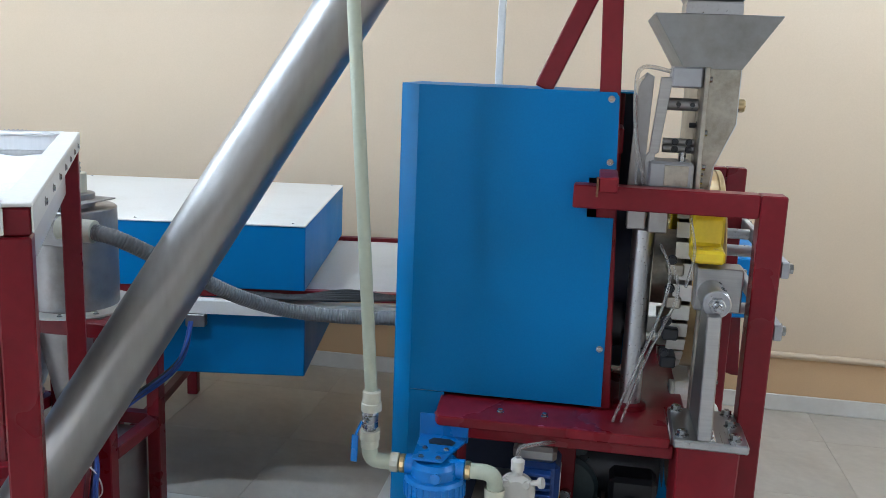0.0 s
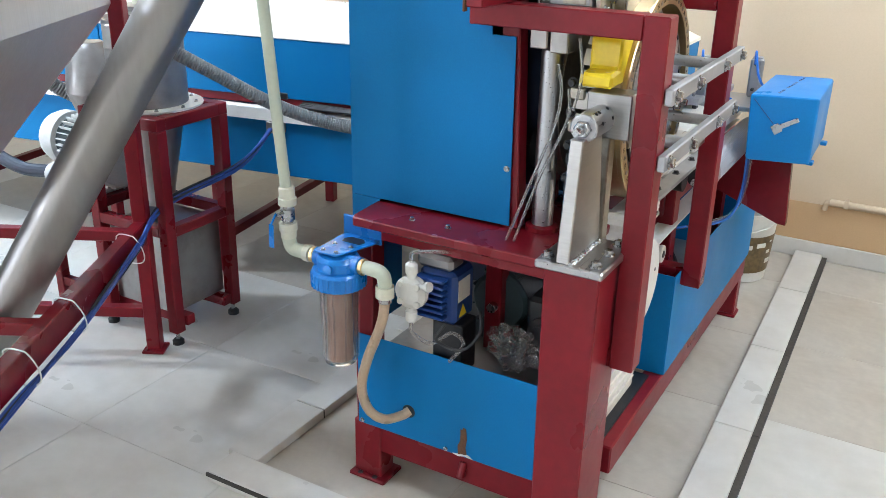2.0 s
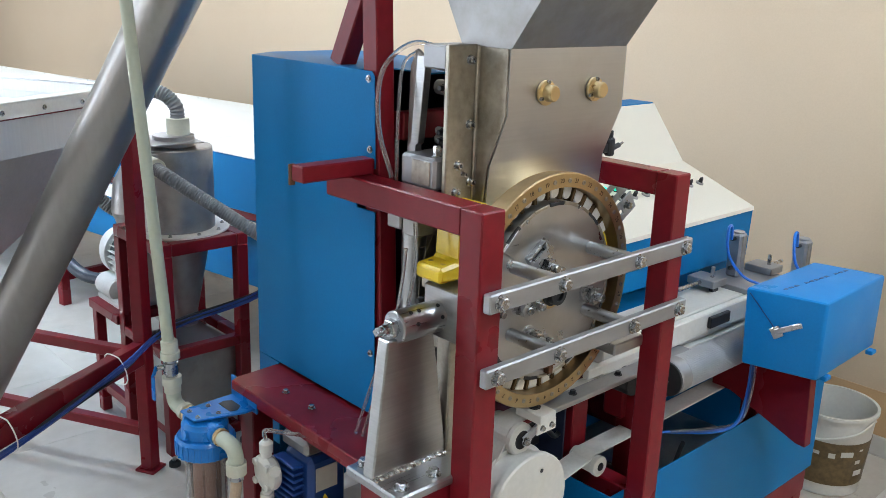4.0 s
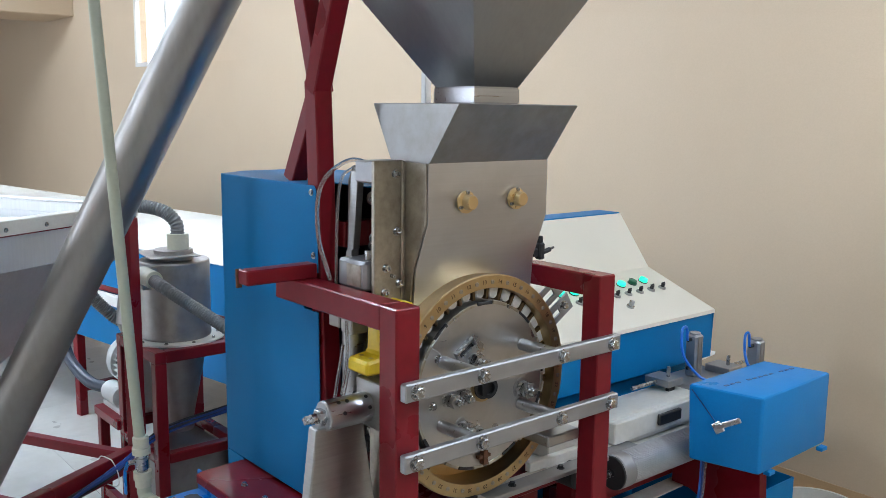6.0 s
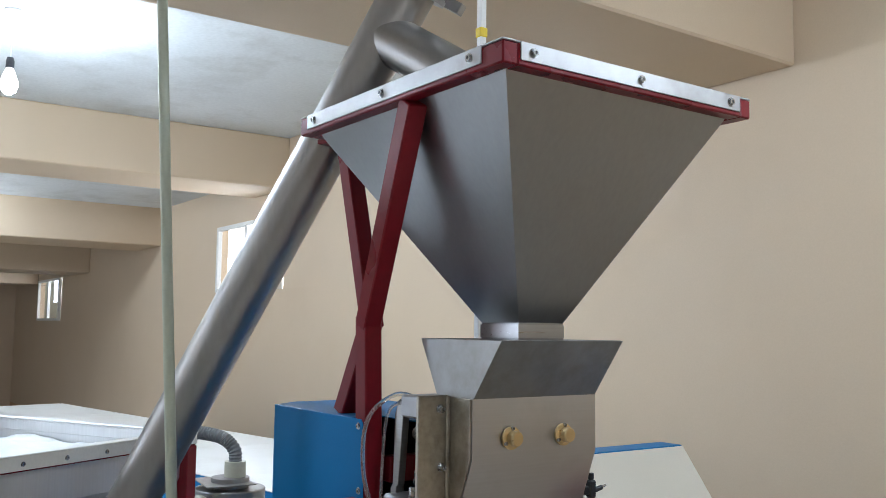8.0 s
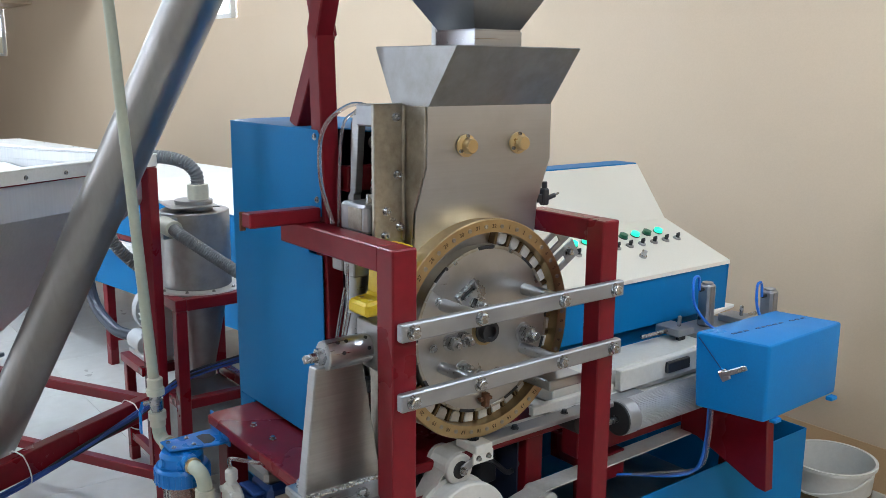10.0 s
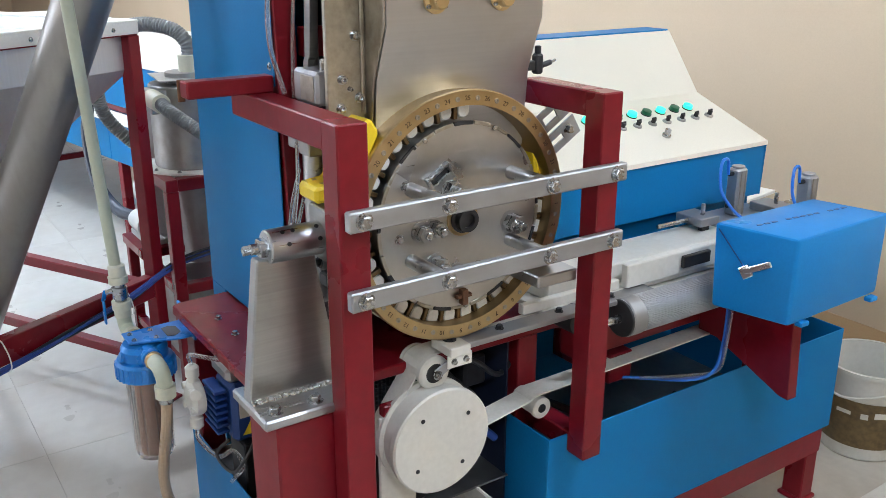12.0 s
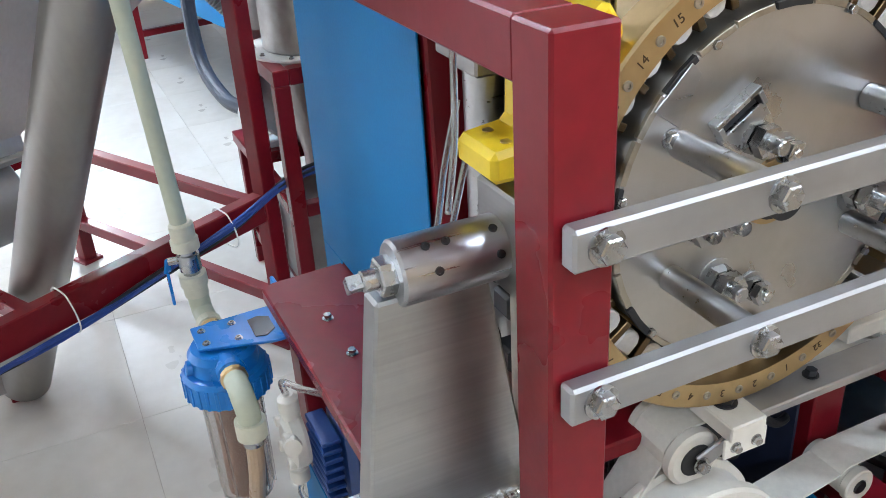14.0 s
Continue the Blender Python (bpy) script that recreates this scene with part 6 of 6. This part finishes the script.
def tunnel():
    # local x runs back along the line, local y across it
    t = thing("cooling_tunnel", (-0.972, 2.845, 0.0), "long low blue conveyor tunnel with off-white lids", "conveyor", turn=180 + 9.3, local=True)
    # after the turn, +x goes away from the machine and -y across
    n, seg = 5, 1.25
    for k in range(n):
        a, b = k * seg + 0.002, (k + 1) * seg - 0.002
        part("upper_cover", box(a, b, -1.12, 0.0, 0.824, 1.060, 0.003), BLUE, t)
        lid = part("lid", box(a - 0.001, b + 0.001, -1.124, 0.004, 1.061, 1.067, 0.002), TOP_WHITE, t)
        for y in (-0.03, -1.09):
            for x in (a + 0.05, (a + b) / 2, b - 0.05):
                bolt(lid, (x, y, 1.067), (0, 0, 1), 0.004, 0.002, ZINC, True, True, "screw")
        part("lower_cover", box(a, b, -1.12, 0.0, 0.498, 0.728, 0.003), BLUE, t)
    part("rail", box(-0.6, n * seg, -0.045, -0.012, 0.789, 0.824, 0.002), RED, t)
    part("rail", box(-0.6, n * seg, -1.10, -1.06, 0.789, 0.824, 0.002), RED, t)
    part("bed", box(-0.95, n * seg, -1.05, -0.05, 0.796, 0.809, 0.002), TOP_WHITE, t)
    tr = part("cable_duct", box(-0.6, n * seg, -0.01, 0.03, 0.732, 0.786, 0.003), TOP_WHITE, t, "off-white cable trunking along the side")
    part("duct_cover", box(-0.6, n * seg, 0.031, 0.035, 0.734, 0.784, 0.001), TOP_WHITE, tr)
    part("duct_bracket", box(0.36, 0.43, -0.005, 0.0365, 0.684, 0.730, 0.002), SHEET, t)
    part("hinge", box(0.34, 0.40, 0.004, 0.012, 0.824, 0.849, 0.002), BLACK, t)
    part("socket_plate", box(2.1, 2.16, 0.036, 0.040, 0.744, 0.774, 0.002), TOP_WHITE, t)
    for x in (0.7, 2.4, 4.2, 5.9):
        for y in (-0.06, -1.10):
            leg = part("leg", box(x, x + 0.05, y, y + 0.05, 0.0, 0.498, 0.003), RED, t)
        part("leg_brace", box(x + 0.005, x + 0.045, -1.05, -0.06, 0.14, 0.18, 0.003), RED, t)
    for k in range(5):
        c = thing("power_cable", (-0.8, 2.85, 0.77), "black power cable lying along the conveyor bed", "cable", "cables on the bed")
        y = 2.80 + 0.012 * k
        part("sheath", hose([(-1.25, y - 0.02, 0.802 + 0.004 * k), (-1.02, y - 0.01, 0.806), (-0.82, y, 0.815 + 0.006 * k), (-0.64, y + 0.03, 0.824), (-0.46, y + 0.04, 0.835)], 0.0055), RUBBER, c)


tunnel()


def cables():
    # bundle of blue cables tied along the brace
    ang = math.atan2(-0.879, 0.478)
    u, v = Vector((math.cos(ang), math.sin(ang), 0)), Vector((-math.sin(ang), math.cos(ang), 0))
    o = Vector((-1.139, 1.569, 0))
    rng = random.Random(7)
    for k in range(6):
        c = thing("blue_cable", o + Vector((0, 0, 0.45)), "blue cable tied along the red brace", "cable", "tied cables")
        j = [Vector((rng.uniform(-0.008, 0.008), rng.uniform(-0.008, 0.008), rng.uniform(-0.012, 0.012))) for _ in range(8)]
        pts = [o + u * 0.75 + v * 0.03 + Vector((0, 0, 0.40)), o + u * 0.50 + v * 0.05 + Vector((0, 0, 0.43)), o + u * 0.2 + v * 0.055 + Vector((0, 0, 0.435)), o - u * 0.1 + v * 0.055 + Vector((0, 0, 0.455)),
               o - u * 0.40 + v * 0.055 + Vector((0, 0, 0.49)), o - u * 0.62 + v * 0.07 + Vector((0, 0, 0.55)), Vector((-1.30, 2.48, 0.63)), Vector((-1.40, 2.83, 0.715))]
        part("sheath", hose([p + q for p, q in zip(pts, j)], 0.0052, 8), CABLE if k % 3 else RUBBER, c)
    for s in (0.42, 0.12, -0.38):
        t = thing("cable_tie", o + u * s, "white cable tie round the brace", "cable tie", "cable ties")
        p = o + u * s
        ring = [p + v * q + Vector((0, 0, z)) for q, z in ((-0.016, 0.432), (-0.017, 0.522), (0.030, 0.524), (0.048, 0.510), (0.066, 0.475), (0.069, 0.440), (0.050, 0.424), (0.0, 0.429))]
        part("strap", hose(ring, 0.0022, 8, 4), TOP_WHITE, t)


cables()


def bucket():
    b = thing("plastic_bucket", (0.290, 3.990, 0.0), "white plastic bucket with a brown printed band", "bucket")
    c = (0.290, 3.990)
    body = part("body", lathe((*c, 0), (0, 0, 1), [(0, 0.002), (0.128, 0.002), (0.132, 0.006), (0.155, 0.315), (0.163, 0.317), (0.163, 0.33), (0.152, 0.33), (0.128, 0.012), (0, 0.012)], 48), WHITE_PL, b)
    part("print_band", lathe((*c, 0), (0, 0, 1), [(0.1367, 0.05), (0.1497, 0.225), (0.1507, 0.225), (0.1377, 0.05)], 48), PATTERN, b, "brown and cream printed band")
    rng = random.Random(2)
    for k in range(13):
        a, z = rng.uniform(0, 2 * math.pi), rng.uniform(0.07, 0.2)
        r = 0.1377 + (z - 0.05) * 0.0743 + 0.0004
        part("print_bar", bar((c[0] + r * math.cos(a), c[1] + r * math.sin(a), z), (c[0] + (r + 0.0015) * math.cos(a), c[1] + (r + 0.0015) * math.sin(a), z + rng.uniform(0.006, 0.026)), rng.uniform(0.012, 0.05), 0.0015, 0, (math.cos(a), math.sin(a), 0)), PAPER, b)
    part("handle", hose([(c[0] + 0.163, c[1], 0.31), (c[0] + 0.13, c[1] - 0.1, 0.27), (c[0], c[1] - 0.166, 0.235), (c[0] - 0.13, c[1] - 0.1, 0.27), (c[0] - 0.163, c[1], 0.31)], 0.004), WHITE_PL, b)
    t = thing("plastic_crate", (0.27, 2.15, 0.262), "dirty white plastic crate under the drive wheel", "crate")
    part("body", skin([rect(0.200, 0.352, 1.965, 2.325, 0.42), rect(0.210, 0.344, 1.975, 2.315, 0.264)], True, 0.004), CRATE, t)
    part("floor", box(0.212, 0.342, 1.977, 2.313, 0.263, 0.269, 0), CRATE, t)
    part("rim", skin([rect(0.195, 0.357, 1.960, 2.330, 0.422), rect(0.195, 0.357, 1.960, 2.330, 0.408)], True, 0.006), CRATE, t)
    for z in (0.30, 0.338, 0.374):
        dx = (z - 0.264) * 0.051
        part("rib", box(0.3435 + dx, 0.3495 + dx, 1.985, 2.305, z, z + 0.006, 0.001), CRATE, t)


bucket()


# ---- floor ----
def floor():
    base = solid("floor", merge(box(X0, X1, Y0, WALL_Y, -0.08, -0.004, 0)), GROUT, "beige tiled floor with darker brown patches", "floor", "structure")
    ORIGIN[base.name] = Vector((0, 0, 0))
    T, x_start, y_start = 0.6, -6.02, -1.42
    tile = finished(box(0.0007, T - 0.0007, 0.0007, T - 0.0007, -0.004, 0.0, 0.0006), "floor_tile")
    tile.materials.append(TILE)
    brown_tile = tile.copy()
    brown_tile.materials.clear()
    brown_tile.materials.append(BROWN_TILE)
    near = set()
    for i in range(15):
        for j in range(10):
            near.add((i, j))
            m = Matrix.Translation((x_start + i * T, y_start + j * T, 0))
            if y_start + j * T < WALL_Y - 0.02:
                # tiles behind and under the machine are darker and browner
                ob = shared("floor_tile", brown_tile if (-4.0 < x_start + i * T and j >= 7) or (-0.8 < x_start + i * T < 0.4 and j >= 5) else tile, base, m)
    bm = bmesh.new()
    for i in range(-21, 18):
        for j in range(-8, 10):
            if (i, j) in near:
                continue
            x, y = x_start + i * T, y_start + j * T
            if X0 - T < x < X1 and Y0 - T < y < WALL_Y:
                q = [bm.verts.new(p) for p in ((x + 0.0012, y + 0.0012, 0), (x + T - 0.0012, y + 0.0012, 0), (x + T - 0.0012, y + T - 0.0012, 0), (x + 0.0012, y + T - 0.0012, 0))]
                bm.faces.new(q)
    far = finished(bm, "far_tiles")
    far.materials.append(TILE)
    rest = new("far_tiles", far)
    rest.parent = base
    rest["kind"] = "stuff"
    # low tiled kerb round the machine
    k = solid("kerb", box(-0.68, -0.58, 1.676, 1.68, 0.0, 0.02, 0), GROUT, "low tiled kerb round the machine", "kerb", "structure")
    ORIGIN[k.name] = Vector((0, 0, 0))
    H = 0.034
    for y0, y1 in ((1.680, 2.008), (2.012, 2.62), (2.624, 3.23), (3.234, 3.84), (3.844, 4.34)):
        part("kerb_tile", box(-0.690, -0.575, y0, y1, 0.001, H, 0.002), TILE, k)
        part("kerb_tile", prism([(0.570 - 0.0274 * (y0 - 1.7), y0), (0.692 - 0.0274 * (y0 - 1.7), y0), (0.692 - 0.0274 * (y1 - 1.7), y1), (0.570 - 0.0274 * (y1 - 1.7), y1)], "z", 0.001, H, 0.002), TILE, k)
        part("kerb_bed", prism([(0.692 - 0.0274 * (y0 - 1.7), y0), (0.714 - 0.0274 * (y0 - 1.7), y0), (0.714 - 0.0274 * (y1 - 1.7), y1), (0.692 - 0.0274 * (y1 - 1.7), y1)], "z", 0.001, H - 0.012, 0.0), JOINT, k)
    for x0, x1 in ((-0.665, -0.06), (-0.056, 0.54), (0.544, 0.69)):
        part("kerb_tile", box(x0, x1, 1.563, 1.676, 0.001, H + 0.004, 0.002), TILE, k)
        part("kerb_bed", box(x0, x1, 1.557, 1.563, H - 0.012, H - 0.001, 0), JOINT, k)
    part("kerb_joint", box(-0.691, -0.575, 2.008, 2.012, 0.001, H - 0.004, 0), JOINT, k)


floor()


def motions():
    rate = 142.0
    rows = []
    t = 0.0
    while t < 14.01:
        rows.append((t, Matrix.Translation(DRUM_BASE) @ pose(0, 0, 0, 23.6 + rate * (t - 12.75), 0, 0)))
        t += 0.5
    walk(DRUM, rows)
    # the drive wheel creeps round
    walk(WHEEL, [(t, Matrix.Translation(WHEEL_BASE) @ pose(0, 0, 0, 30 * (t - 12), 0, 0)) for t in range(0, 15, 2)])


motions()
